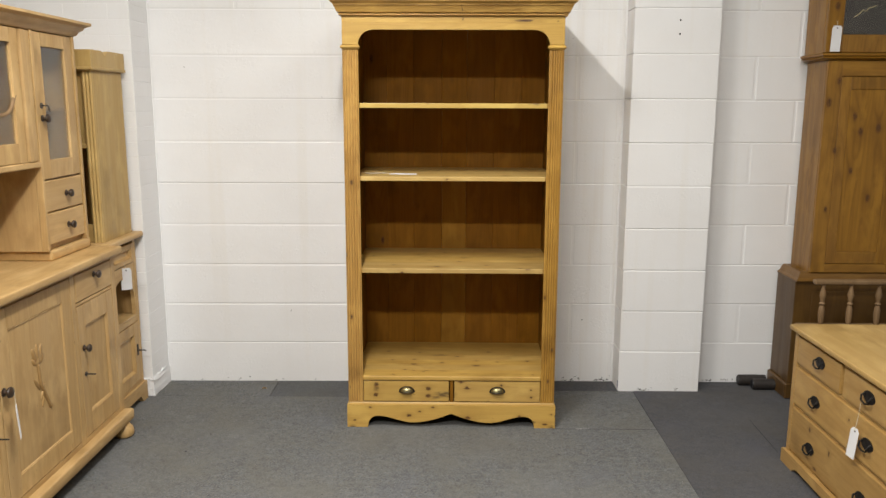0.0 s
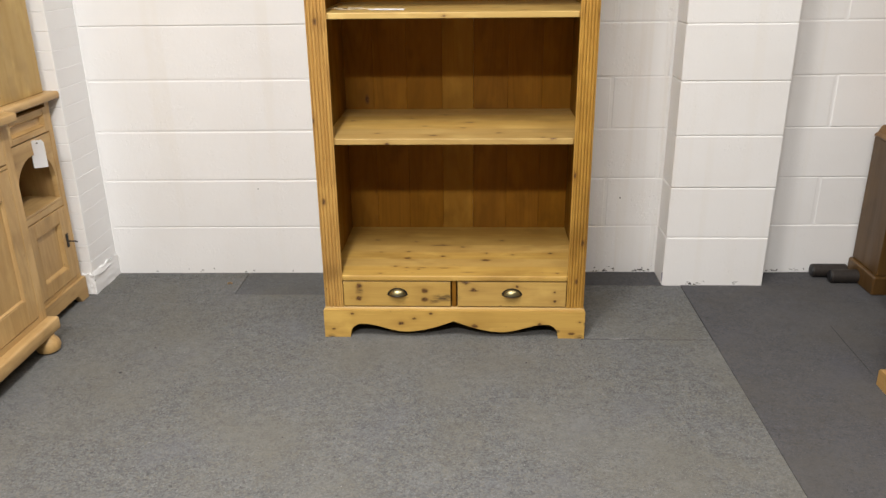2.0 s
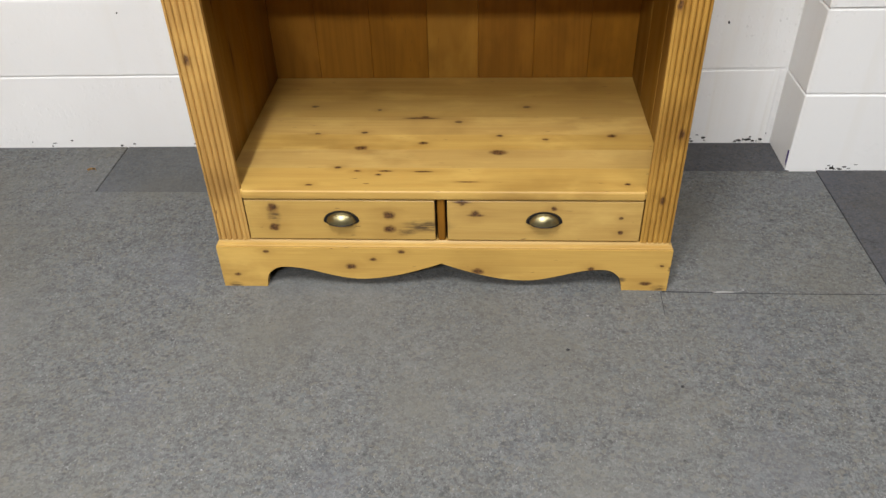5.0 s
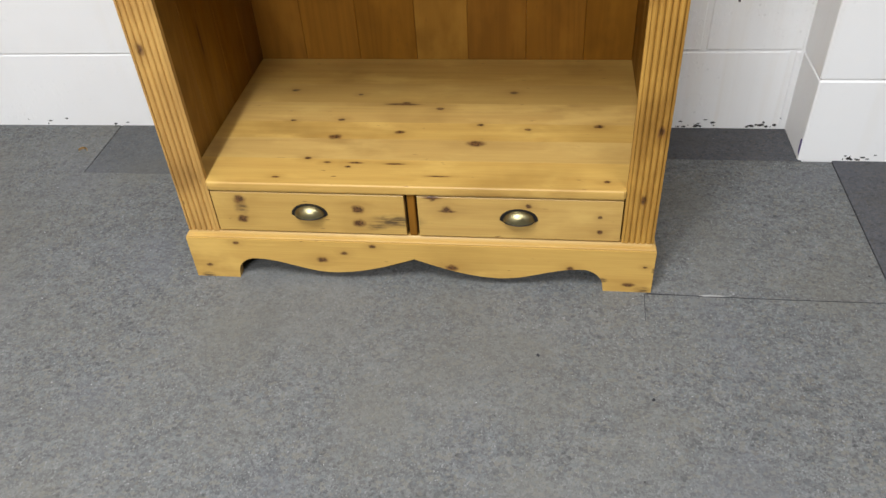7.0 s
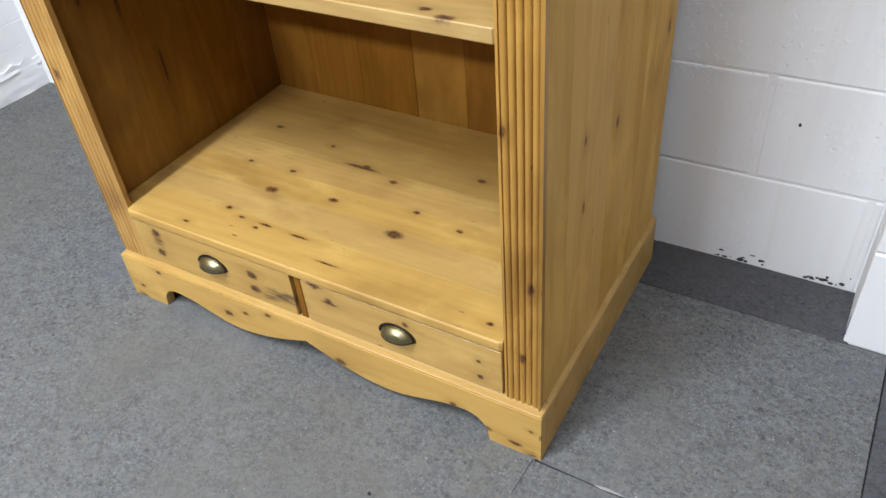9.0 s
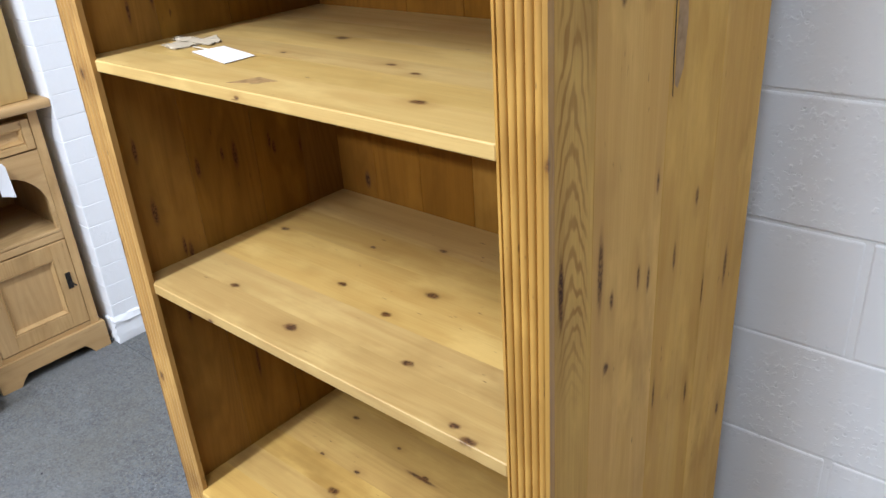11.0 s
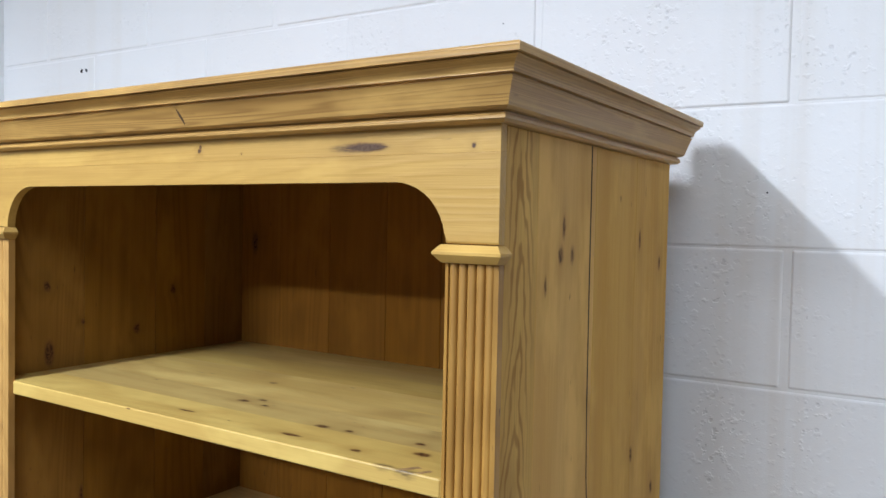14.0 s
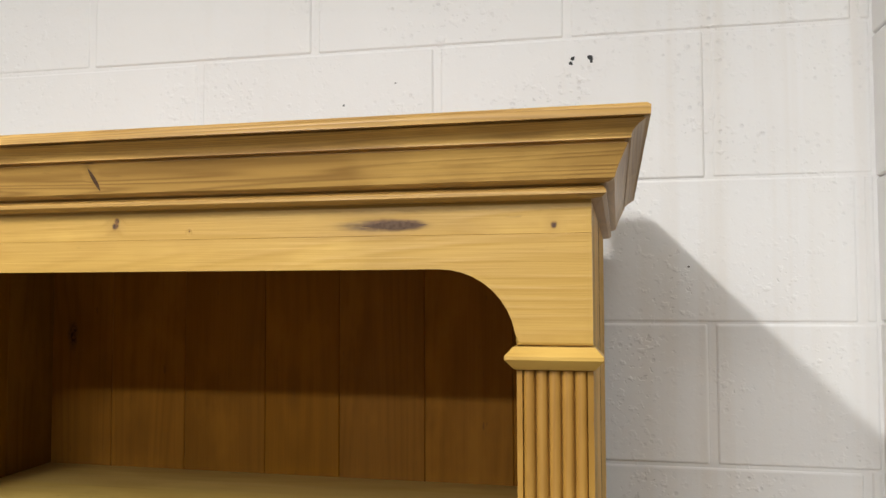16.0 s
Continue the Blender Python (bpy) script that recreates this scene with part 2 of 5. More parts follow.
def carpet(name, light, dark):
    """Worn needle-felt: fine mixed fibres, trodden patches, brownish stains, a few pale and dark crumbs."""
    m, t, bsdf = nodes_of(name)
    geo = add(t, "ShaderNodeNewGeometry").outputs["Position"]
    flecks = []
    for size, shape in ((400.0, (1.0, 0.75, 1.0)), (180.0, (0.8, 1.0, 1.0))):
        cells = add(t, "ShaderNodeTexVoronoi", i_Scale=size, i_Randomness=1.0)
        t.links.new(vmath(t, "MULTIPLY", geo, shape), cells.inputs["Vector"])
        flecks.append(cells.outputs["Color"])
    split = [add(t, "ShaderNodeSeparateColor") for _ in flecks]
    for one, two in zip(flecks, split):
        t.links.new(one, two.inputs[0])
    blur = noise3(t, geo, 95.0, 4.0, 0.7)
    cloud = noise3(t, vmath(t, "MULTIPLY", geo, (1.0, 1.25, 1.0)), 26.0, 4.0, 0.6)
    wear = noise3(t, geo, 1.9, 4.0, 0.6)
    patch = noise3(t, geo, 7.0, 5.0, 0.65)
    tint = noise3(t, vmath(t, "ADD", geo, (7.0, 3.0, 0.0)), 3.2, 4.0, 0.6)
    crumb = noise3(t, geo, 110.0, 1.0)
    mean = tuple(0.5 * (a + b) for a, b in zip(light, dark))
    pale = tuple(min(0.6, c * 1.25) for c in light)
    mixed = maths(t, "ADD", maths(t, "MULTIPLY", split[0].outputs[0], 0.30), maths(t, "ADD", maths(t, "MULTIPLY", split[1].outputs[0], 0.24), maths(t, "MULTIPLY_ADD", ramp(t, blur, 0.3, 0.7), 0.24, maths(t, "MULTIPLY", ramp(t, cloud, 0.25, 0.75), 0.22))))
    colour = mix(t, ramp(t, mixed, 0.08, 0.92), dark, light)
    colour = mix(t, maths(t, "MULTIPLY", maths(t, "GREATER_THAN", split[0].outputs[1], 0.975), 0.7), colour, pale)
    colour = mix(t, maths(t, "MULTIPLY", maths(t, "GREATER_THAN", split[1].outputs[2], 0.96), 0.4), colour, tuple(c * k for c, k in zip(dark, (0.6, 0.6, 0.62))))
    colour = mix(t, maths(t, "MULTIPLY", maths(t, "GREATER_THAN", split[1].outputs[0], 0.82), 0.4), colour, tuple(c * k for c, k in zip(mean, (1.14, 1.0, 0.78))))
    colour = mix(t, maths(t, "MULTIPLY", maths(t, "LESS_THAN", split[1].outputs[1], 0.16), 0.4), colour, tuple(c * k for c, k in zip(mean, (0.90, 1.0, 1.06))))
    colour = mix(t, ramp(t, wear, 0.40, 0.68, 0.0, 0.5), colour, tuple(c * k for c, k in zip(mean, (1.24, 1.20, 1.10))))
    colour = mix(t, ramp(t, tint, 0.46, 0.70, 0.0, 0.40), colour, tuple(c * k for c, k in zip(mean, (1.10, 1.02, 0.85))))
    colour = mix(t, ramp(t, tint, 0.46, 0.26, 0.0, 0.40), colour, tuple(c * k for c, k in zip(mean, (1.02, 1.03, 1.15))))
    colour = mix(t, ramp(t, patch, 0.52, 0.78, 0.0, 0.40), colour, tuple(c * k for c, k in zip(mean, (0.78, 0.74, 0.68))))
    colour = mix(t, ramp(t, patch, 0.46, 0.24, 0.0, 0.18), colour, pale)
    colour = mix(t, ramp(t, crumb, 0.77, 0.81, 0.0, 0.6), colour, tuple(min(0.5, c * 2.4) for c in light))
    colour = mix(t, ramp(t, crumb, 0.225, 0.20, 0.0, 0.7), colour, (0.02, 0.02, 0.02))
    t.links.new(colour, bsdf.inputs["Base Color"])
    bsdf.inputs["Roughness"].default_value = 0.95
    bsdf.inputs["Specular IOR Level"].default_value = 0.1
    relief(t, bsdf, maths(t, "ADD", mixed, blur), 0.10, 0.002)
    return m


def plain(name, colour, rough=0.5, metal=0.0, speckle=0.25, scale=60.0, bump=0.2):
    m, t, bsdf = nodes_of(name)
    place = add(t, "ShaderNodeTexCoord").outputs["Object"]
    grain = noise3(t, place, scale, 3.0)
    t.links.new(mix(t, ramp(t, grain, 0.3, 0.75, 0.0, speckle), colour, tuple(c * 0.5 for c in colour)), bsdf.inputs["Base Color"])
    t.links.new(ramp(t, grain, 0.3, 0.7, max(0.05, rough - 0.08), rough + 0.1), bsdf.inputs["Roughness"])
    bsdf.inputs["Metallic"].default_value = metal
    relief(t, bsdf, grain, bump, 0.0008)
    return m


def glazing(name, tint=(0.86, 0.88, 0.87), rough=0.03):
    m, t, bsdf = nodes_of(name)
    bsdf.inputs["Base Color"].default_value = (*tint, 1)
    bsdf.inputs["Roughness"].default_value = rough
    bsdf.inputs["Transmission Weight"].default_value = 1.0
    bsdf.inputs["IOR"].default_value = 1.45
    return m


WHITE = paint_white("white_paint_on_block")
WHITE_BRICK = paint_white("white_paint_on_brick", (0.84, 0.84, 0.84), 0.9)
# Ceiling is out of view; its grey is chosen to weaken returned light.
CEILING = paint_white("low_bounce_ceiling", (0.38, 0.37, 0.35), 0.2)
# Unseen closing walls get a dark tone so they bounce little fill.
DULL = paint_white("low_bounce_wall", (0.34, 0.31, 0.27), 0.3)
CARPET = carpet("grey_carpet", (0.192, 0.194, 0.193), (0.071, 0.072, 0.072))
CARPET_DARK = carpet("dark_carpet", (0.104, 0.104, 0.111), (0.060, 0.060, 0.065))
CARPET_STRIP = carpet("strip_carpet", (0.135, 0.138, 0.143), (0.066, 0.068, 0.072))
SEAM = plain("carpet_seam", (0.03, 0.03, 0.033), 0.95)
BRASS = plain("aged_brass", (0.36, 0.31, 0.165), 0.36, 1.0, 0.6, 90.0)
IRON = plain("black_iron", (0.035, 0.032, 0.03), 0.45, 0.7)
DARK_KNOB = plain("dark_wood_knob", (0.045, 0.028, 0.018), 0.4)
PAPER = plain("paper_tag", (0.82, 0.82, 0.83), 0.8, 0.0, 0.08, 30.0, 0.05)
TAPE = plain("masking_tape", (0.56, 0.47, 0.33), 0.5, 0.0, 0.15, 40.0, 0.1)
STRING = plain("string", (0.62, 0.55, 0.42), 0.8)
FILLER = plain("knot_filler", (0.37, 0.225, 0.088), 0.5, 0.0, 0.7, 60.0, 0.4)
KNOT_DARK = plain("dark_knot_gap", (0.085, 0.042, 0.017), 0.7, 0.0, 0.6, 260.0)
VOID = plain("dark_gap", (0.02, 0.014, 0.008), 0.9)
LEATHER = plain("dark_roll", (0.024, 0.019, 0.016), 0.6)
GLASS = glazing("window_glass")
# Grey, rough panes: the tint stands in for the room mirrored in them.
GLASS_DIM = glazing("grey_reflection_glass", (0.62, 0.63, 0.63), 0.22)
# Hutch back greyed to support the painted-in pane reflection.
REFLECTION_BACK = plain("grey_reflection_back", (0.34, 0.34, 0.335), 0.7, 0.0, 0.2, 8.0)
PLUG = plain("black_plug", (0.02, 0.02, 0.022), 0.5)
GOLD = plain("gold_paint", (0.55, 0.45, 0.22), 0.5)


# ---- mesh helpers ----
def box(bm, x0, x1, y0, y1, z0, z1, bevel=0.0, seg=1):
    made = bmesh.ops.create_cube(bm, size=1.0, matrix=Matrix.LocRotScale(((x0 + x1) / 2, (y0 + y1) / 2, (z0 + z1) / 2), None, (x1 - x0, y1 - y0, z1 - z0)))
    if bevel > 0:
        edges = list({e for v in made["verts"] for e in v.link_edges})
        bmesh.ops.bevel(bm, geom=edges, offset=bevel, segments=seg, profile=0.5, affect="EDGES", clamp_overlap=True)
    return bm


def prism(bm, points, axis, a, b):
    """A flat outline pushed from a to b along axis. The outline's two numbers are the other two axes, in order."""
    def spot(p, w):
        q = list(p)
        q.insert(axis, w)
        return bm.verts.new(q)
    one, two = [spot(p, a) for p in points], [spot(p, b) for p in points]
    n = len(points)
    bm.faces.new(one)
    bm.faces.new(two[::-1])
    for i in range(n):
        bm.faces.new((one[i], two[i], two[(i + 1) % n], one[(i + 1) % n]))
    return bm


def moulding(bm, x0, x1, y0, y1, profile, depth=0.02):
    """A mitred moulding round the front (y0) and both ends; profile: (out, z) from bottom to top."""
    rings = []
    inner = [(-depth, profile[-1][1]), (-depth, profile[0][1])]
    for out, z in list(profile) + inner:
        rings.append([bm.verts.new(p) for p in ((x0 - out, y1, z), (x0 - out, y0 - out, z), (x1 + out, y0 - out, z), (x1 + out, y1, z))])
    n = len(rings)
    for i in range(n):
        a, b = rings[i], rings[(i + 1) % n]
        for k in range(3):
            bm.faces.new((a[k], a[k + 1], b[k + 1], b[k]))
    bm.faces.new([r[0] for r in rings])
    bm.faces.new([r[3] for r in rings][::-1])
    return bm


def lathe(bm, profile, m=None, seg=20):
    """A turned body round z; profile: (radius, z) from bottom to top; m: its pose."""
    rings = []
    for r, z in profile:
        ring = []
        for i in range(seg):
            a = 2 * math.pi * i / seg
            p = Vector((max(r, 1e-4) * math.cos(a), max(r, 1e-4) * math.sin(a), z))
            ring.append(bm.verts.new(m @ p if m else p))
        rings.append(ring)
    for a, b in zip(rings, rings[1:]):
        for i in range(seg):
            bm.faces.new((a[i], a[(i + 1) % seg], b[(i + 1) % seg], b[i]))
    bm.faces.new(rings[0][::-1])
    bm.faces.new(rings[-1])
    return bm


def tube(bm, points, r, seg=8):
    """A round wire through points."""
    rings = []
    for i, p in enumerate(points):
        p = Vector(p)
        ahead = Vector(points[min(i + 1, len(points) - 1)]) - Vector(points[max(i - 1, 0)])
        q = ahead.to_track_quat("Z", "Y")
        rings.append([bm.verts.new(p + q @ Vector((r * math.cos(2 * math.pi * k / seg), r * math.sin(2 * math.pi * k / seg), 0))) for k in range(seg)])
    for a, b in zip(rings, rings[1:]):
        for k in range(seg):
            bm.faces.new((a[k], a[(k + 1) % seg], b[(k + 1) % seg], b[k]))
    bm.faces.new(rings[0][::-1])
    bm.faces.new(rings[-1])
    return bm


def mesh_of(name, bm, material, smooth=35.0):
    bmesh.ops.recalc_face_normals(bm, faces=bm.faces)
    me = bpy.data.meshes.new(name)
    limit = radians(smooth)
    for f in bm.faces:
        f.smooth = True
    for e in bm.edges:
        areas = sorted(f.calc_area() for f in e.link_faces)
        turn = e.calc_face_angle(0.0) if len(e.link_faces) == 2 else 9.0
        e.smooth = turn < limit and not (turn > 0.12 and areas[1] > 9.0 * areas[0])
    bm.to_mesh(me)
    bm.free()
    me.materials.append(material)
    return me


def hang(ob, parent):
    ob.parent = parent
    bpy.context.view_layer.update()
    ob.matrix_parent_inverse = parent.matrix_world.inverted()


def thing(name, place, label, category, group=""):
    ob = new(name)
    ob.empty_display_size = 0.1
    ob.location = place
    bpy.context.view_layer.update()
    return tagged(ob, label, category, group)


def part(name, bm, material, parent, label=""):
    ob = new(name, mesh_of(name, bm, material))
    if parent is not None:
        hang(ob, parent)
    return tagged(ob, label)


def setting(name, bm, material, label="", category=""):
    return tagged(new(name, mesh_of(name, bm, material)), label, category, "", "structure")


def boxed(name, b, material, parent, bevel=0.003, label="", seg=1):
    return part(name, box(bmesh.new(), *b, bevel, seg), material, parent, label)


def arc(cx, cy, rx, ry, a0, a1, n):
    return [(cx + rx * math.cos(radians(a0 + (a1 - a0) * i / n)), cy + ry * math.sin(radians(a0 + (a1 - a0) * i / n))) for i in range(n + 1)]


# ---- the room ----
WALL_Y, PIER_Y, NIB_X, NIB_Y, TOP = 4.302, 4.154, -1.62, 4.03, 3.6
bm = box(bmesh.new(), -2.75, 3.35, WALL_Y + 0.0024, 4.55, -0.2, TOP)
wall_north = setting("wall_north", bm, WHITE, "white-painted concrete block wall", "wall")
bm = box(bmesh.new(), 0.896, 1.324, PIER_Y + 0.0026, WALL_Y + 0.03, 0.0, TOP)
pier = setting("pillar", bm, WHITE, "white-painted block pier standing out of the wall", "pillar")
bm = box(bmesh.new(), -2.65, NIB_X - 0.0016, NIB_Y + 0.0016, WALL_Y + 0.004, 0.0, TOP)
nib = setting("brick_nib", bm, WHITE_BRICK, "white-painted brick return at the corner of the room", "wall")
setting("wall_west", box(bmesh.new(), -2.9, -2.65, -6.2, WALL_Y, -0.2, TOP), DULL, "unseen side wall, darkened to cut bounced light", "wall")
setting("wall_east", box(bmesh.new(), 3.2, 3.45, -6.2, WALL_Y, -0.2, TOP), DULL, "unseen side wall, darkened to cut bounced light", "wall")
setting("wall_south", box(bmesh.new(), -2.65, 3.2, -6.4, -6.2, -0.2, TOP), DULL, "unseen end wall, darkened to cut bounced light", "wall")
setting("ceiling", box(bmesh.new(), -2.9, 3.45, -6.4, 4.55, TOP, TOP + 0.2), CEILING, "unseen ceiling, darkened to cut bounced light", "ceiling")
floor = setting("floor", box(bmesh.new(), -2.9, 3.45, -6.4, 4.55, -0.2, -0.006), SEAM, "floor covered with grey carpet pieces", "floor")


def carpet_piece(name, x0, x1, y0, y1, material, label):
    g = 0.0012
    ob = boxed(name, (x0 + g, x1 - g, y0 + g, y1 - g, -0.006, 0.0), material, floor, 0.0015, label)
    return ob


bm = prism(bmesh.new(), [(-2.649, -6.199), (0.971, -6.199), (0.971, 3.6294), (0.4694, 3.6294), (0.4694, 4.029), (-2.649, 4.029)], 2, -0.006, 0.0)
part("carpet", bm, CARPET, floor, "light grey cord carpet")
carpet_piece("carpet", 0.47, 0.972, 3.63, 4.15, CARPET, "light grey cord carpet")
carpet_piece("carpet", -1.62, -1.0, 4.03, 4.307, CARPET, "light grey cord carpet")
carpet_piece("carpet", -1.0, 0.47, 4.03, 4.307, CARPET_STRIP, "darker grey carpet strip along the wall")
carpet_piece("carpet", 0.47, 0.9, 4.15, 4.307, CARPET_DARK, "darker grey carpet strip along the wall")
carpet_piece("carpet", 0.972, 3.2, -6.2, 4.307, CARPET_DARK, "dark grey carpet")

# ---- the bookcase ----
bookcase = thing("bookcase", (-0.022, 3.93, 0.0), "tall open pine bookcase with reeded pilasters, three shelves and two drawers", "bookcase")
XL, XR, YF, YB = -0.521, 0.472, 3.645, 4.215
IL, IR = -0.488, 0.452
PL, PR = -0.450, 0.407
side_knots_r = [(XR, 3.787, 1.350, 0.0095, 0.55), (XR, 3.842, 1.341, 0.0070, 0.80), (XR, 3.754, 1.038, 0.0090, 0.12), (XR, 3.783, 0.988, 0.0065, 0.35), (XR, 3.850, 0.990, 0.0055, 0.22), (XR, 3.878, 0.975, 0.0060, 0.22),
                (XR, 3.953, 0.975, 0.0060, 0.20), (XR, 4.060, 0.872, 0.0050, 0.12), (XR, 4.143, 0.878, 0.0085, 0.17), (XR, 3.890, 1.108, 0.0055, 0.25), (XR, 4.013, 1.044, 0.0075, 0.40), (XR, 4.165, 1.416, 0.0105, 0.70),
                (XR, 3.773, 0.892, 0.0105, 0.80), (XR, 3.933, 0.518, 0.0105, 0.70), (XR, 3.795, 0.563, 0.0065, 0.50), (XR, 4.177, 0.575, 0.0085, 0.40), (XR, 3.916, 0.765, 0.0045, 0.12), (XR, 3.798, 1.792, 0.0095, 0.60),
                (XR, 3.832, 1.792, 0.0090, 0.60), (XR, 3.806, 1.826, 0.0060, 0.30), (XR, 4.174, 1.771, 0.0075, 0.50), (XR, 3.758, 1.758, 0.0050, 0.30), (XR, 4.065, 1.491, 0.0080, 0.50), (XR, 4.079, 1.808, 0.0065, 0.30),
                (XR, 3.800, 0.440, 0.0070, 0.40), (XR, 4.030, 0.700, 0.0060, 0.20)]
SIDE_R = pine("pine_side", 2, (0.63, 0.392, 0.100), (0.42, 0.210, 0.037), side_knots_r, 0.97, 0.7, 0.55, 0.24, 0.4, 0.24, 0.52, 0.6, 0.10, None, (), 0.35, 34.0, 0.75)
SIDE_FIGURE = pine("pine_side_figured", 2, (0.61, 0.385, 0.100), (0.27, 0.132, 0.030), [(XR, 3.670, 1.05, 0.008, 0.12)], 1.0, 0.62, 0.55, 0.05, 0.3, 0.1, 0.25, 0.0, 0.10, 3.694)
# Darker copy of the side pine; its colour carries the shade inside the case.
SIDE_SHADED = pine("pine_side_inner_shaded", 2, (0.258, 0.130, 0.0180), (0.128, 0.058, 0.0066), [(IL, 3.736, 1.700, 0.010, 0.7), (IL, 3.920, 1.607, 0.011, 0.7), (IL, 4.006, 1.679, 0.009, 0.7), (IL, 3.805, 1.630, 0.006, 0.8), (IL, 3.914, 0.958, 0.010, 0.22), (IL, 3.884, 0.969, 0.006, 0.3), (IL, 3.823, 0.958, 0.008, 0.25),
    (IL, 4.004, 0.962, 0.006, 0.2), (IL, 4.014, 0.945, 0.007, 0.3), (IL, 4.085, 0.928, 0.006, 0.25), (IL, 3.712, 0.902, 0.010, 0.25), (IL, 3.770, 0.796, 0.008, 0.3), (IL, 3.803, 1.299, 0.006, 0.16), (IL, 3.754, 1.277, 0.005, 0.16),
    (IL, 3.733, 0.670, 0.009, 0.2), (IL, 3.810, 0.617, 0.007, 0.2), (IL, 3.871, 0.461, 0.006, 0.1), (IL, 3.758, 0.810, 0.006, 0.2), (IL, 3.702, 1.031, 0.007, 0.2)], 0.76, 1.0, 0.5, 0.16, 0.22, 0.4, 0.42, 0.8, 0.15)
# Back pine set darker than the case, deepening the interior shade through colour.
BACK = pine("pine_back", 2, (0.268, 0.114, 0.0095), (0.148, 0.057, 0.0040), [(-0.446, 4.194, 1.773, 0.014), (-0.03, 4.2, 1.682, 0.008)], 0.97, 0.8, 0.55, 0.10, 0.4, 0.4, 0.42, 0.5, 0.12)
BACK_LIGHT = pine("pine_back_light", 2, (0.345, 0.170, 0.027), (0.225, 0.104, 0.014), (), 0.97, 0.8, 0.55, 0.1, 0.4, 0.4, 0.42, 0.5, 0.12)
UPRIGHT = pine("pine_upright", 2, (0.465, 0.262, 0.060), (0.25, 0.113, 0.020), [(0.455, 3.645, 0.39, 0.009), (-0.52, 3.645, 0.85, 0.008), (-0.49, 3.645, 1.19, 0.010), (-0.50, 3.645, 0.55, 0.010), (0.44, 3.645, 0.235, 0.009), (0.475, 3.645, 1.21, 0.008), (0.415, 3.645, 0.65, 0.008)], 0.97, 1.3, 0.42, 0.2, 0.55, 0.5, 0.42, 0.8)
FRIEZE = pine("pine_frieze", 0, (0.495, 0.308, 0.076), (0.33, 0.180, 0.036), [(0.298, YF, 1.912, 0.0072, 0.20), (0.311, YF, 1.9125, 0.0060, 0.7), (0.0175, YF, 1.9165, 0.0052, 1.1), (0.019, YF, 1.921, 0.0045, 1.3), (0.4400, YF, 1.9095, 0.0042, 1.0), (0.097, YF, 1.910, 0.0016, 1.0)], 1.0, 1.0, 0.42, 0.12, 0.2, 0.28, 0.25, 0.3, 0.4, None, [(0.288, YF, 1.9115, 0.0085, 0.16), (0.300, YF, 1.9115, 0.0075, 0.30), (0.285, YF, 1.9115, 0.0060, 0.10), (0.318, YF, 1.9125, 0.0055, 0.5)], 0.2, 70.0, 1.0, 1.6)
CORNICE = pine("pine_cornice", 0, (0.52, 0.308, 0.077), (0.195, 0.093, 0.018), [(0.012, 3.619, 1.968, 0.006, 1.5)], 1.0, 0.9, 0.42, 0.1, 0.55, 0.78, 0.52, 0.3, 0.5, None, [(0.012, 3.619, 1.972, 0.010, 1.2)], 0.1, 190.0, 1.0, 5.0)
CORNICE_SIDE = pine("pine_cornice_return", 1, (0.52, 0.322, 0.090), (0.22, 0.110, 0.024), (), 1.0, 0.9, 0.42, 0.1, 0.55, 0.6, 0.55, 0.3, 0.5, None, (), 0.1, 190.0, 1.0, 5.0)
PLINTH = pine("pine_plinth", 0, HONEY, AMBER, [(-0.417, 3.635, 0.101, 0.006), (-0.229, 3.635, 0.061, 0.011), (-0.177, 3.635, 0.081, 0.007), (-0.112, 3.635, 0.103, 0.007), (0.056, 3.635, 0.05, 0.011), (0.307, 3.635, 0.06, 0.008), (-0.492, 3.635, 0.035, 0.007), (0.43, 3.635, 0.02, 0.008, 0.4), (0.46, 3.635, 0.07, 0.004)], 1.0, 0.5, 0.42, 0.20, 0.6, 0.2, 0.2, 0.9, 0.5, None, [(0.46, 3.635, 0.006, 0.014, 0.6), (0.375, 3.635, 0.03, 0.009, 0.6), (-0.50, 3.635, 0.004, 0.013, 0.6), (0.478, 3.635, 0.06, 0.010, 1.6)], 0.35)
DRAWERS = pine("pine_drawer", 0, HONEY, AMBER, [(-0.385, 3.644, 0.213, 0.0156), (-0.388, 3.644, 0.163, 0.0130), (-0.135, 3.644, 0.195, 0.0143), (-0.136, 3.644, 0.158, 0.0156), (0.051, 3.644, 0.2, 0.0117), (0.024, 3.644, 0.228, 0.0091), (0.362, 3.644, 0.153, 0.0078), (0.217, 3.644, 0.214, 0.0078), (0.36, 3.644, 0.19, 0.0052), (0.022, 3.644, 0.229, 0.0052, 0.2), (0.052, 3.644, 0.196, 0.0052, 0.2)], 1.0, 0.5, 0.42, 0.10, 0.8, 0.25, 0.2, 0.7, 0.5, None, [(-0.055, 3.644, 0.166, 0.022, 0.3), (-0.10, 3.644, 0.15, 0.012, 0.4), (-0.385, 3.644, 0.19, 0.02, 0.9)], 0.25)
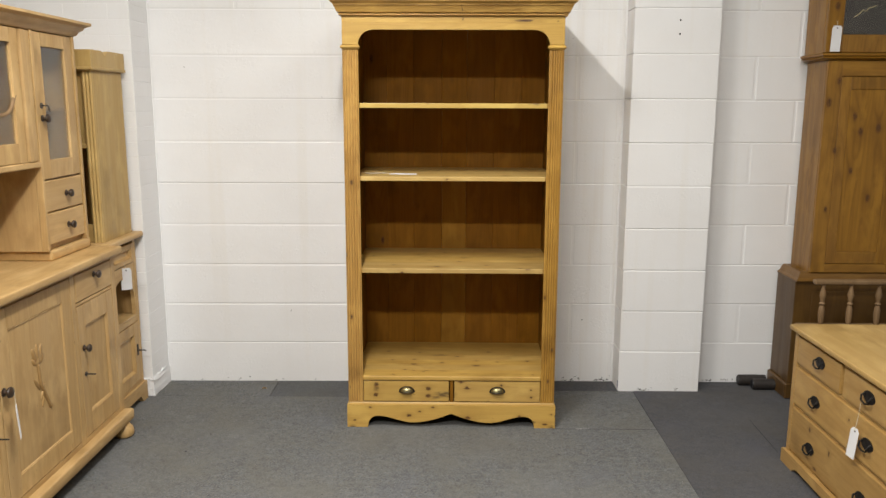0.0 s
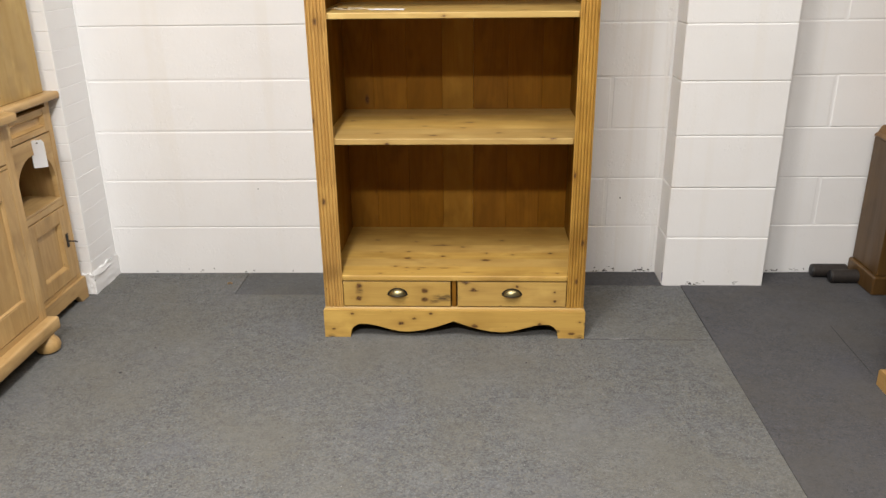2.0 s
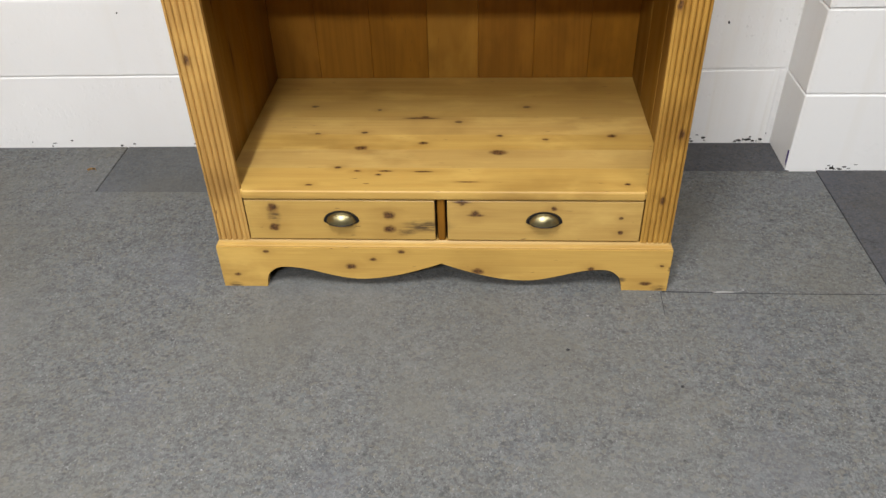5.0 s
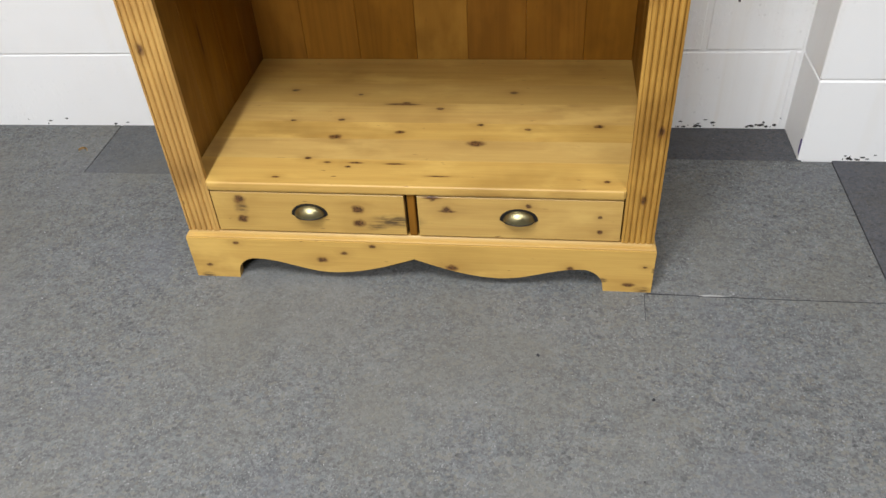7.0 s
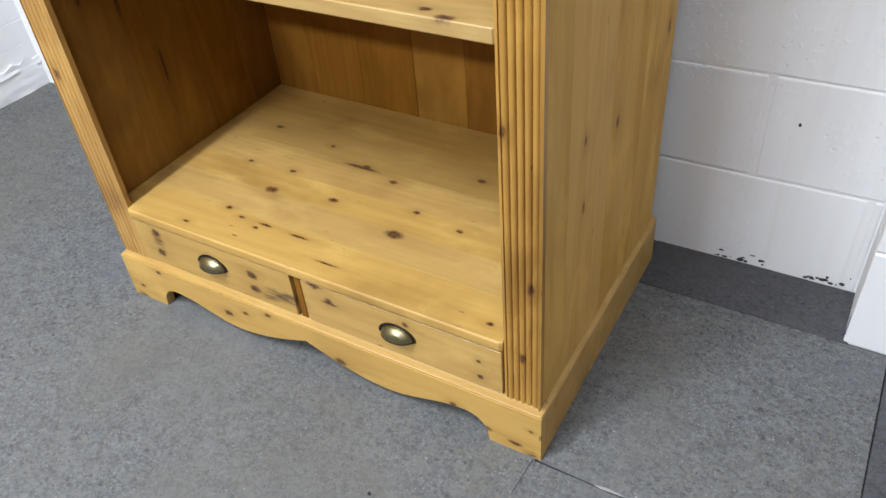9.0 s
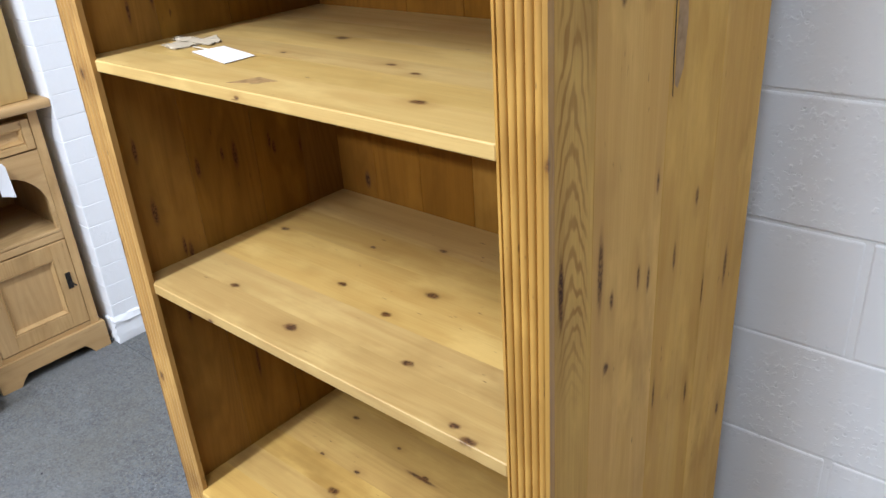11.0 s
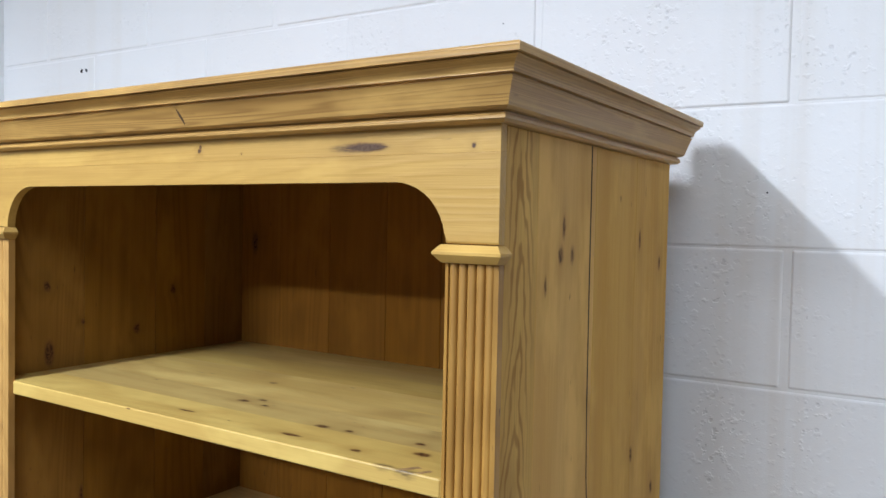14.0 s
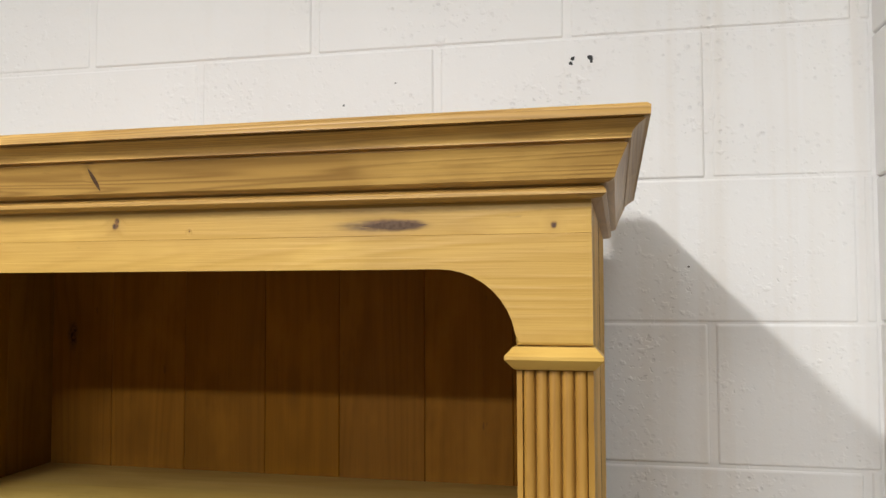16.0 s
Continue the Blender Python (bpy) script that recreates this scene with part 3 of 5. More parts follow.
SHELF0 = pine("pine_bottom_shelf", 0, HONEY, AMBER, [(-0.212, 3.822, 0.258, 0.0132), (-0.072, 3.845, 0.258, 0.0096), (0.10, 3.803, 0.258, 0.0168), (0.171, 4.024, 0.258, 0.0084), (-0.355, 4.028, 0.258, 0.0084),
                                                     (-0.214, 3.894, 0.258, 0.0072), (-0.191, 4.009, 0.258, 0.0060), (0.006, 3.947, 0.258, 0.0084), (-0.253, 3.736, 0.258, 0.0072), (-0.325, 3.889, 0.258, 0.0060),
                                                     (-0.076, 3.971, 0.258, 0.0084), (-0.161, 3.707, 0.258, 0.0060), (0.209, 3.863, 0.258, 0.0072), (0.361, 3.879, 0.258, 0.0096), (0.103, 3.879, 0.258, 0.0072), (-0.064, 3.72, 0.258, 0.0048, 0.15), (-0.146, 3.722, 0.258, 0.0048, 0.2), (0.032, 3.679, 0.258, 0.0036, 0.1), (-0.208, 3.722, 0.258, 0.0048, 0.4), (-0.304, 3.665, 0.258, 0.0048, 0.4), (0.37, 3.672, 0.258, 0.0060), (-0.084, 3.966, 0.258, 0.0072, 0.12)], 1.0, 0.6, 0.42, 0.20, 0.6, 0.26, 0.3, 0.9, 0.5, None, (), 0.45)
SHELF1 = pine("pine_low_shelf", 0, (0.50, 0.330, 0.105), AMBER, [(0.035, 3.926, 0.784, 0.0132), (0.011, 3.831, 0.784, 0.0096), (-0.134, 3.862, 0.784, 0.0096), (-0.425, 3.964, 0.784, 0.0108), (-0.096, 3.706, 0.784, 0.0132),
                                                  (-0.304, 3.742, 0.784, 0.0096), (0.298, 3.672, 0.784, 0.0084), (0.334, 3.658, 0.784, 0.0108), (0.142, 3.744, 0.784, 0.0108), (-0.196, 4.005, 0.784, 0.0072), (-0.063, 4.071, 0.784, 0.0084), (-0.26, 3.652, 0.765, 0.0072)], 1.0, 0.6, 0.42, 0.20, 0.6, 0.26, 0.3, 0.9, 0.5, None, (), 0.45)
SHELF2 = pine("pine_middle_shelf", 0, (0.53, 0.365, 0.122), AMBER, [(-0.164, 3.961, 1.217, 0.0144), (0.055, 3.857, 1.217, 0.0084), (0.125, 3.833, 1.217, 0.0084), (0.225, 3.729, 1.217, 0.0108), (-0.174, 3.839, 1.217, 0.0060), (-0.05, 3.652, 1.205, 0.0048)], 1.0, 0.6, 0.42, 0.20, 0.6, 0.26, 0.3, 0.9, 0.5, None, [(-0.055, 3.690, 1.217, 0.010, 0.6)], 0.25)
SHELF3 = pine("pine_high_shelf", 0, (0.54, 0.378, 0.104), AMBER, [(0.335, 3.716, 1.550, 0.0108), (0.31, 3.75, 1.550, 0.0072), (0.154, 3.743, 1.550, 0.0096), (0.150, 3.687, 1.550, 0.0072, 0.3), (0.199, 3.745, 1.550, 0.0060), (-0.04, 3.784, 1.550, 0.0096), (0.008, 3.78, 1.550, 0.0060), (-0.02, 3.803, 1.550, 0.0072), (0.261, 3.681, 1.550, 0.0072), (-0.058, 3.691, 1.550, 0.0048, 0.2), (-0.1, 3.906, 1.550, 0.0072)], 1.0, 0.6, 0.42, 0.20, 0.6, 0.26, 0.3, 0.9, 0.5, None, [(0.356, 3.652, 1.550, 0.012, 0.5), (0.325, 3.655, 1.550, 0.008, 0.4)], 0.45)

# plinth with its cut lower edge
foot, cusp = 0.100, (XL + XR) / 2
edge = [(XL - 0.007, 0.0), (XL - 0.007 + foot, 0.0)]
edge += [(edge[1][0] + 0.002 + 0.046 * (1 - math.cos(radians(a))), 0.012 + 0.046 * math.sin(radians(a))) for a in range(0, 91, 10)]
start = edge[-1]
for i in range(1, 25):
    u = i / 24
    dip = 0.5 - 0.5 * math.cos(2 * math.pi * u) if u < 0.5 else math.sin(math.pi * u)
    edge.append((start[0] + (cusp - start[0]) * u, start[1] + 0.013 * u * u - 0.036 * dip))
edge += [(2 * cusp - x, z) for x, z in edge[-2::-1]]
outline = edge + [(XR + 0.007, 0.112), (XL - 0.007, 0.112)]
plinth = part("plinth", prism(bmesh.new(), outline, 1, 3.635, 3.656), PLINTH, bookcase, "plinth board cut in a wavy apron")
for x0, x1 in ((XL - 0.007, XL + 0.012), (XR - 0.012, XR + 0.007)):
    boxed("plinth_side", (x0, x1, 3.657, 4.235, 0.0, 0.112), PLINTH, plinth, 0.002)
part("plinth_moulding", moulding(bmesh.new(), XL - 0.002, XR + 0.002, 3.641, 4.232, [(0.004, 0.1125), (0.004, 0.1148), (0.001, 0.1168), (-0.003, 0.1182), (-0.005, 0.1225), (-0.008, 0.125)]), PLINTH, plinth)
boxed("bottom_panel", (XL + 0.014, XR - 0.014, 3.66, 4.20, 0.085, 0.110), BACK, plinth, 0.0)

# sides and back, board by board
def side(x0, x1, material, name):
    joints = [3.6582, 3.735, 3.9045, 4.06, YB] if x0 > 0 else [3.6582, 3.808, 3.965, 4.09, YB]
    whole = None
    for i, (a, b) in enumerate(zip(joints, joints[1:])):
        gap = 0.0002 if x0 > 0 else 0.0006
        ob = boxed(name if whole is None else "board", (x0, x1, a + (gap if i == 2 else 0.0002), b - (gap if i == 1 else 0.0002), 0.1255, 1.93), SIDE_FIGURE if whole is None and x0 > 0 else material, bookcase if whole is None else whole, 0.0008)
        # Inner faces of the right side take the shaded copy.
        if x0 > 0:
            ob.data.materials.append(SIDE_SHADED)
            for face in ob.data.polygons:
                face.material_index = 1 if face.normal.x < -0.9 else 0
        whole = whole or ob
    return whole


side(IR, XR, SIDE_R, "side_panel")
side(XL, IL, SIDE_SHADED, "side_panel")
cracked = [ob for ob in bookcase.children if ob.name.startswith("side_panel")][0]
bm = prism(bmesh.new(), [(3.8855, 1.929), (3.8885, 1.929), (3.8903, 1.70), (3.8930, 1.56), (3.8960, 1.50), (3.8935, 1.50), (3.8890, 1.60), (3.8865, 1.75)], 0, XR - 0.004, XR + 0.0003)
part("crack", bm, VOID, cracked)
bm = prism(bmesh.new(), [(3.8938, 1.50), (3.9062, 1.38), (3.9080, 1.32), (3.9098, 1.26), (3.9135, 1.212), (3.9155, 1.208), (3.9128, 1.255), (3.9108, 1.32), (3.9092, 1.40), (3.8958, 1.50)], 0, XR - 0.004, XR + 0.0003)
part("crack", bm, VOID, cracked)
bm = prism(bmesh.new(), [(3.9165, 1.322), (3.9160, 1.27), (3.9180, 1.224), (3.9260, 1.218), (3.9390, 1.240), (3.9430, 1.295), (3.9400, 1.320), (3.9290, 1.326)], 0, XR - 0.004, XR + 0.00025)
part("filled_knot", bm, FILLER, cracked, "brownish filled knot hole")
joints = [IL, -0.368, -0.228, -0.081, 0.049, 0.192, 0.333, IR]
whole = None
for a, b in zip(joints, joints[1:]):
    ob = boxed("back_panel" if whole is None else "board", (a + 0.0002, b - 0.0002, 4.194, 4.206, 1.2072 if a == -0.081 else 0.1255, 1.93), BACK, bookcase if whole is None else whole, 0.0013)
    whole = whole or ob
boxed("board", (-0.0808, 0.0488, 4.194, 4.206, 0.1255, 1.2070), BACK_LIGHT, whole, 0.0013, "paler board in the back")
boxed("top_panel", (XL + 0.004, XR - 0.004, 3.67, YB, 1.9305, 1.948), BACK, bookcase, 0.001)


# shelves, each of six glued boards
def shelf(name, z0, z1, material, y0=3.652):
    cuts = [y0, 3.735, 3.815, 3.885, 3.972, 4.062, 4.1925]
    front = [(PL + 0.001, y0 + 0.004), (PL + 0.006, y0), (PR - 0.006, y0), (PR - 0.001, y0 + 0.004), (PR - 0.001, 3.6588), (IR - 0.0005, 3.6588), (IR - 0.0005, cuts[1]), (IL + 0.0005, cuts[1]), (IL + 0.0005, 3.6588), (PL + 0.001, 3.6588)]
    bm = prism(bmesh.new(), front, 2, z0, z1)
    rim = [e for e in bm.edges if all(v.co.y < y0 + 0.0045 for v in e.verts) and abs(e.verts[0].co.z - e.verts[1].co.z) < 1e-5]
    bmesh.ops.bevel(bm, geom=rim, offset=0.0038, segments=3, profile=0.5, affect="EDGES", clamp_overlap=True)
    whole = part(name, bm, material, bookcase)
    for a, b in zip(cuts[1:], cuts[2:]):
        boxed("board", (IL + 0.0005, IR - 0.0005, a + 0.0001, b, z0, z1), material, whole, 0.0)
    return whole


shelf("bottom_shelf", 0.2365, 0.258, SHELF0, 3.640)
shelf("shelf", 0.762, 0.784, SHELF1)
shelf("shelf", 1.197, 1.217, SHELF2)
shelf("shelf", 1.528, 1.550, SHELF3)


mended = [ob for ob in bookcase.children if ob.name.startswith("shelf")]
part("patch", prism(bmesh.new(), [(-0.093, 3.669), (-0.073, 3.714), (-0.028, 3.711), (-0.050, 3.688)], 2, 1.2150, 1.2174), FILLER, mended[1], "brownish three-cornered wood patch")
part("patch", prism(bmesh.new(), [(0.345, 3.6545), (0.358, 3.674), (0.366, 3.672), (0.354, 3.6545)], 2, 1.5480, 1.5503), FILLER, mended[2], "brownish slanting wood patch")
part("patch", prism(bmesh.new(), [(0.368, 3.6545), (0.377, 3.670), (0.383, 3.668), (0.375, 3.6545)], 2, 1.5480, 1.5503), FILLER, mended[2], "brownish slanting wood patch")


# reeded pilasters with their caps
def pilaster(x0, x1):
    section = [(x0, 3.6578), (x0, YF + 0.002), (x0 + 0.005, YF)]
    n, wide = 5, (x1 - x0 - 0.010) / 5
    for i in range(n):
        cx = x0 + 0.005 + wide * (i + 0.5)
        section += [(cx - wide * 0.48, YF + 0.0048)] + arc(cx, YF + 0.0038, wide * 0.455, 0.0042, 180, 360, 8) + [(cx + wide * 0.48, YF + 0.0048)]
    section += [(x1 - 0.005, YF), (x1, YF + 0.002), (x1, 3.6578)]
    post = part("pilaster", prism(bmesh.new(), section, 2, 0.1255, 1.786), UPRIGHT, bookcase)
    bm = bmesh.new()
    prof = [(0.0, 1.786), (0.002, 1.787), (0.009, 1.795), (0.009, 1.798), (0.002, 1.8055)]
    moulding(bm, x0 + 0.0, x1 - 0.0, YF - 0.003, 3.6578, prof, 0.001)
    box(bm, x0 + 0.001, x1 - 0.001, YF, 3.6575, 1.7865, 1.8055)
    part("cap", bm, FRIEZE, post)


pilaster(XL, PL)
pilaster(PR, XR)

# frieze with rounded inner corners
R = 0.068
JOINT = 1.9020
outline = [(XL, 1.8062), (PL, 1.8062)] + arc(PL + R, 1.8062, R, 0.066, 180, 90, 10) + arc(PR - R, 1.8062, R, 0.066, 90, 0, 10) + [(XR, 1.8062), (XR, JOINT), (XL, JOINT)]
bm = prism(bmesh.new(), outline, 1, YF, 3.6578)
rim = [e for e in bm.edges if all(abs(v.co.y - YF) < 1e-5 for v in e.verts) and all(v.co.z < 1.89 for v in e.verts)]
bmesh.ops.bevel(bm, geom=rim, offset=0.003, segments=2, profile=0.5, affect="EDGES", clamp_overlap=True)
frieze = part("frieze", bm, FRIEZE, bookcase)
boxed("board", (XL, XR, YF + 0.0003, 3.6578, JOINT + 0.0001, 1.9345), FRIEZE, frieze, 0.0003)
profile = [(0.001, 1.9300), (0.010, 1.9305), (0.0138, 1.9335), (0.0138, 1.9365), (0.0115, 1.9395), (0.0085, 1.9403), (0.0085, 1.9415), (0.0128, 1.9420)]
profile += [(0.0175, 1.9426), (0.0215, 1.9448)] + [(0.0215 + 0.0120 * u ** 1.15, 1.9448 + 0.0252 * u) for u in (0.2, 0.4, 0.6, 0.8, 1.0)]
profile += [(0.0345, 1.9708), (0.0310, 1.9716), (0.0310, 1.9732), (0.0368, 1.9740), (0.0368, 1.9755)]
profile += [(0.0365 + 0.0130 * u * u, 1.9755 + 0.0115 * u) for u in (0.35, 0.7, 1.0)] + [(0.0470, 1.9874), (0.0470, 1.9886), (0.0530, 1.9890), (0.0535, 1.9960), (0.0505, 1.9985), (0.0, 1.9985)]
profile = [(o * 1.04, z + 0.0006) for o, z in profile]


def cornice_run(k, name, material, parent, label=""):
    bm = bmesh.new()
    rings = []
    for o, z in profile + [(-0.02, 1.9985), (-0.02, 1.9306)]:
        s = o * 0.86
        corners = ((XL - s, 4.230, z), (XL - s, YF - o, z), (XR + s, YF - o, z), (XR + s, 4.230, z))
        rings.append([bm.verts.new(corners[k]), bm.verts.new(corners[k + 1])])
    for a, b in zip(rings, rings[1:] + rings[:1]):
        bm.faces.new((a[0], a[1], b[1], b[0]))
    bm.faces.new([r[0] for r in rings])
    bm.faces.new([r[1] for r in rings][::-1])
    return part(name, bm, material, parent, label)


cornice = cornice_run(1, "cornice", CORNICE, bookcase, "moulded pine cornice")
bm = bmesh.new()
edges = []
for i in range(9):
    u = 0.10 + 0.10 * i
    z, y = 1.9454 + 0.0252 * u, YF - 1.04 * (0.0215 + 0.0120 * u ** 1.15)
    mid, half = 0.0185 - 0.0075 * u, 0.0002 + 0.0021 * math.sin(math.pi * (u - 0.10) / 0.80) ** 0.8
    edges.append([bm.verts.new((mid + k * half, y + d, z)) for k, d in ((-1, -0.0001), (-0.3, -0.0006), (1, -0.0001), (0, 0.003))])
for a, b in zip(edges, edges[1:]):
    for k in range(4):
        bm.faces.new((a[k], a[(k + 1) % 4], b[(k + 1) % 4], b[k]))
bm.faces.new(edges[0][::-1])
bm.faces.new(edges[-1])
bmesh.ops.recalc_face_normals(bm, faces=bm.faces[:])
part("crack", bm, KNOT_DARK, cornice)
part("knot", prism(bmesh.new(), [(0.268, 1.9112), (0.283, 1.9138), (0.298, 1.9152), (0.309, 1.9148), (0.318, 1.9130), (0.330, 1.9118), (0.317, 1.9098), (0.306, 1.9080), (0.292, 1.9084), (0.280, 1.9098)], 1, YF - 0.0003, YF + 0.002), KNOT_DARK, frieze, "dark split knot")
cornice_run(0, "cornice_return", CORNICE_SIDE, cornice)
cornice_run(2, "cornice_return", CORNICE_SIDE, cornice)


# drawers with cup handles
def cup_handle(parent, x, y, z, w=0.078, h=0.027):
    bm = bmesh.new()
    cols, rows = 20, 9
    low, deep = z - 0.008, 0.019
    grid = []
    for j in range(rows + 1):
        v = j / rows * math.pi / 2
        grid.append([bm.verts.new((x - 0.80 * w / 2 * math.cos(math.pi * i / cols), y - deep * math.sin(math.pi * i / cols) * math.sin(v), low + (h - 0.004) * math.sin(math.pi * i / cols) * math.cos(v))) for i in range(cols + 1)])
    for j in range(rows):
        for i in range(cols):
            bm.faces.new((grid[j][i], grid[j][i + 1], grid[j + 1][i + 1], grid[j + 1][i]))
    bmesh.ops.remove_doubles(bm, verts=bm.verts, dist=0.0004)
    bmesh.ops.solidify(bm, geom=bm.faces[:], thickness=0.0012)
    part("cup_handle", bm, BRASS, parent, "aged brass cup handle")
    rim = [(x - w / 2 * math.cos(radians(a)), low + h * 1.02 * math.sin(radians(a))) for a in range(0, 181, 12)]
    rim += [(x + w * 0.40, low - 0.005), (x + w * 0.2, low - 0.006), (x - w * 0.2, low - 0.006), (x - w * 0.40, low - 0.005)]
    part("back_plate", prism(bmesh.new(), rim, 1, y - 0.0022, y), IRON, parent)
    lip = [(x - 0.80 * w / 2 * math.cos(math.pi * i / 20), y - deep * math.sin(math.pi * i / 20) - 0.0004, low) for i in range(21)]
    part("lip", tube(bmesh.new(), lip, 0.0017, 6), IRON, parent, "blackened lip")


for x0, x1 in ((PL + 0.0035, -0.0360), (-0.0090, PR - 0.0035)):
    drawer = boxed("drawer", (x0, x1, YF - 0.001, 3.664, 0.1305, 0.2318), DRAWERS, bookcase, 0.0011)
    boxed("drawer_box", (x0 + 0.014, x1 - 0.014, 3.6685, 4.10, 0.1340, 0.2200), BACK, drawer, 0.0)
    # Added black sheet that paints the shade in the gaps round the drawer.
    boxed("drawer_gap_shade", (x0 - 0.002, x1 + 0.002, 3.6652, 3.6675, 0.1268, 0.2360), VOID, drawer, 0.0)
    cup_handle(drawer, -0.239 if x0 < -0.1 else 0.198, YF - 0.001, 0.187)
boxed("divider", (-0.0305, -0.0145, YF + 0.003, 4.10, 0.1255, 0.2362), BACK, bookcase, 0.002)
boxed("rail", (PL, PR, 3.668, 3.70, 0.1115, 0.1260), UPRIGHT, bookcase, 0.0)


# ---- paper tags ----
def tag(name, m, w, h, label, string_to=None, group=""):
    """A swing tag in the plane of m's x and z, hanging from its hole."""
    t = tagged(new(name), label, "tag", group)
    t.empty_display_size = 0.02
    t.matrix_world = m
    bpy.context.view_layer.update()
    outline = [(-w / 2, -h), (w / 2, -h), (w / 2, -0.006), (w / 2 - 0.008, 0.006), (-w / 2 + 0.008, 0.006), (-w / 2, -0.006)]
    bm = prism(bmesh.new(), outline, 1, -0.0006, 0.0006)
    for v in bm.verts:
        v.co.y += 0.006 * (v.co.z / h) ** 2
    ob = new("card", mesh_of("card", bm, PAPER))
    ob.parent = t
    ob = new("eyelet", mesh_of("eyelet", lathe(bmesh.new(), [(0.0035, -0.001), (0.0035, 0.001)], pose(0, 0, -0.006, 90), 12), PLUG))
    ob.parent = t
    if string_to:
        end = m.inverted() @ Vector(string_to)
        ob = new("string", mesh_of("string", tube(bmesh.new(), [(0, -0.0015, -0.006), Vector((0, -0.0015, -0.006)).lerp(end, 0.5) + Vector((0.002, 0, 0)), end], 0.0009, 6), STRING))
        ob.parent = t
    return t


# price tag taped to the middle shelf
ticket = thing("price_tag", (-0.27, 3.77, 1.217), "blank white price tag taped to the middle shelf", "tag")
bm = bmesh.new()
outline = [(-0.325, 3.765), (-0.194, 3.738), (-0.194, 3.797), (-0.308, 3.818)]
prism(bm, outline, 2, 1.2184, 1.2192)
part("card", bm, PAPER, ticket)
for outline, lift in (([(-0.436, 3.776), (-0.378, 3.763), (-0.361, 3.846), (-0.400, 3.866)], 1.2172), ([(-0.470, 3.836), (-0.452, 3.806), (-0.345, 3.812), (-0.352, 3.842)], 1.2182)):
    bm = prism(bmesh.new(), outline, 2, lift, lift + 0.0006)
    bmesh.ops.subdivide_edges(bm, edges=bm.edges[:], cuts=6, use_grid_fill=True)
    crumple = random.Random(8)
    for v in bm.verts:
        v.co += Vector((crumple.gauss(0, 0.0016), crumple.gauss(0, 0.0016), abs(crumple.gauss(0, 0.0014))))
    part("tape", bm, TAPE, ticket, "crumpled piece of clear tape")
part("string", tube(bmesh.new(), [(-0.36, 3.79, 1.2190), (-0.335, 3.785, 1.2210), (-0.30, 3.786, 1.2200)], 0.0012, 6), STRING, ticket)

# ---- shared fittings for the other furniture ----
PALE_V = pine("pale_pine_upright", 2, PALE, TAN, (), 0.93, 0.8, 0.5)
PALE_Y = pine("pale_pine_level", 1, PALE, TAN, (), 0.93, 0.8, 0.5)
PALE_X = pine("pale_pine_cross", 0, PALE, TAN, (), 0.95, 0.8, 0.5)
STRAW = pine("straw_pine_upright", 2, (0.50, 0.338, 0.122), (0.40, 0.250, 0.080), (), 0.96, 0.6, 0.5)
CHEST_Y = pine("chest_pine_level", 1, (0.45, 0.275, 0.093), (0.29, 0.152, 0.040), [(1.451, 3.095, 0.234, 0.017, 1.5), (1.451, 2.922, 0.208, 0.017, 1.5), (1.438, 2.997, 0.085, 0.011, 1.3), (1.438, 2.849, 0.079, 0.010, 1.3), (1.451, 2.80, 0.40, 0.009, 1.2)], 0.88, 0.7, 0.45)
CHEST_X = pine("chest_pine_top", 1, (0.49, 0.325, 0.122), (0.37, 0.215, 0.068), (), 0.97, 0.6, 0.45)
clock_knots = [(1.901, 4.063, 1.666, 0.0104), (1.860, 4.063, 1.56, 0.0136), (1.997, 4.063, 1.491, 0.0112), (2.032, 4.063, 1.416, 0.0128), (2.12, 4.063, 1.435, 0.0144), (1.863, 4.068, 2.027, 0.0128), (1.909, 4.063, 1.321, 0.0096),
               (1.852, 4.14, 1.368, 0.0128), (2.00, 4.063, 1.22, 0.0104), (2.10, 4.063, 1.08, 0.0120), (1.89, 4.063, 1.02, 0.0096)]
OLD_V = pine("old_pine_upright", 2, OLD, BROWN, [(x, y, z, 1.45 * r, *k) for x, y, z, r, *k in clock_knots], 0.95, 0.8, 0.4, 0.1, 0.55, 0.6, 0.6)
# Clock's lower pine, darkened in colour for the shade behind bench and chest.
OLD_SHADED = pine("old_pine_shaded", 2, (0.105, 0.052, 0.011), (0.05, 0.022, 0.004), (), 0.9, 0.8, 0.4)
OLD_LOW = pine("old_pine_foot_shaded", 0, (0.19, 0.092, 0.016), BROWN, (), 0.95, 0.8, 0.4)
OLD_X = pine("old_pine_level", 0, OLD, BROWN, (), 0.9, 0.8, 0.4)
DUSTY = pine("dusty_turned_wood", 2, (0.25, 0.155, 0.075), (0.13, 0.075, 0.032), (), 1.0, 0.8, 0.6)


def round_knob(parent, x, y, z, way, r=0.017):
    """A turned knob on a face that looks along way (+1 or -1) of x."""
    turn = pose(x, y, z, 0, 90 * way, 0)
    return part("knob", lathe(bmesh.new(), [(r * 0.75, 0.0), (r * 0.8, 0.002), (r * 0.42, 0.005), (r * 0.38, 0.012), (r * 0.8, 0.017), (r, 0.023), (r * 0.9, 0.029), (r * 0.4, 0.033)], turn, 16), DARK_KNOB, parent, "small dark turned knob")


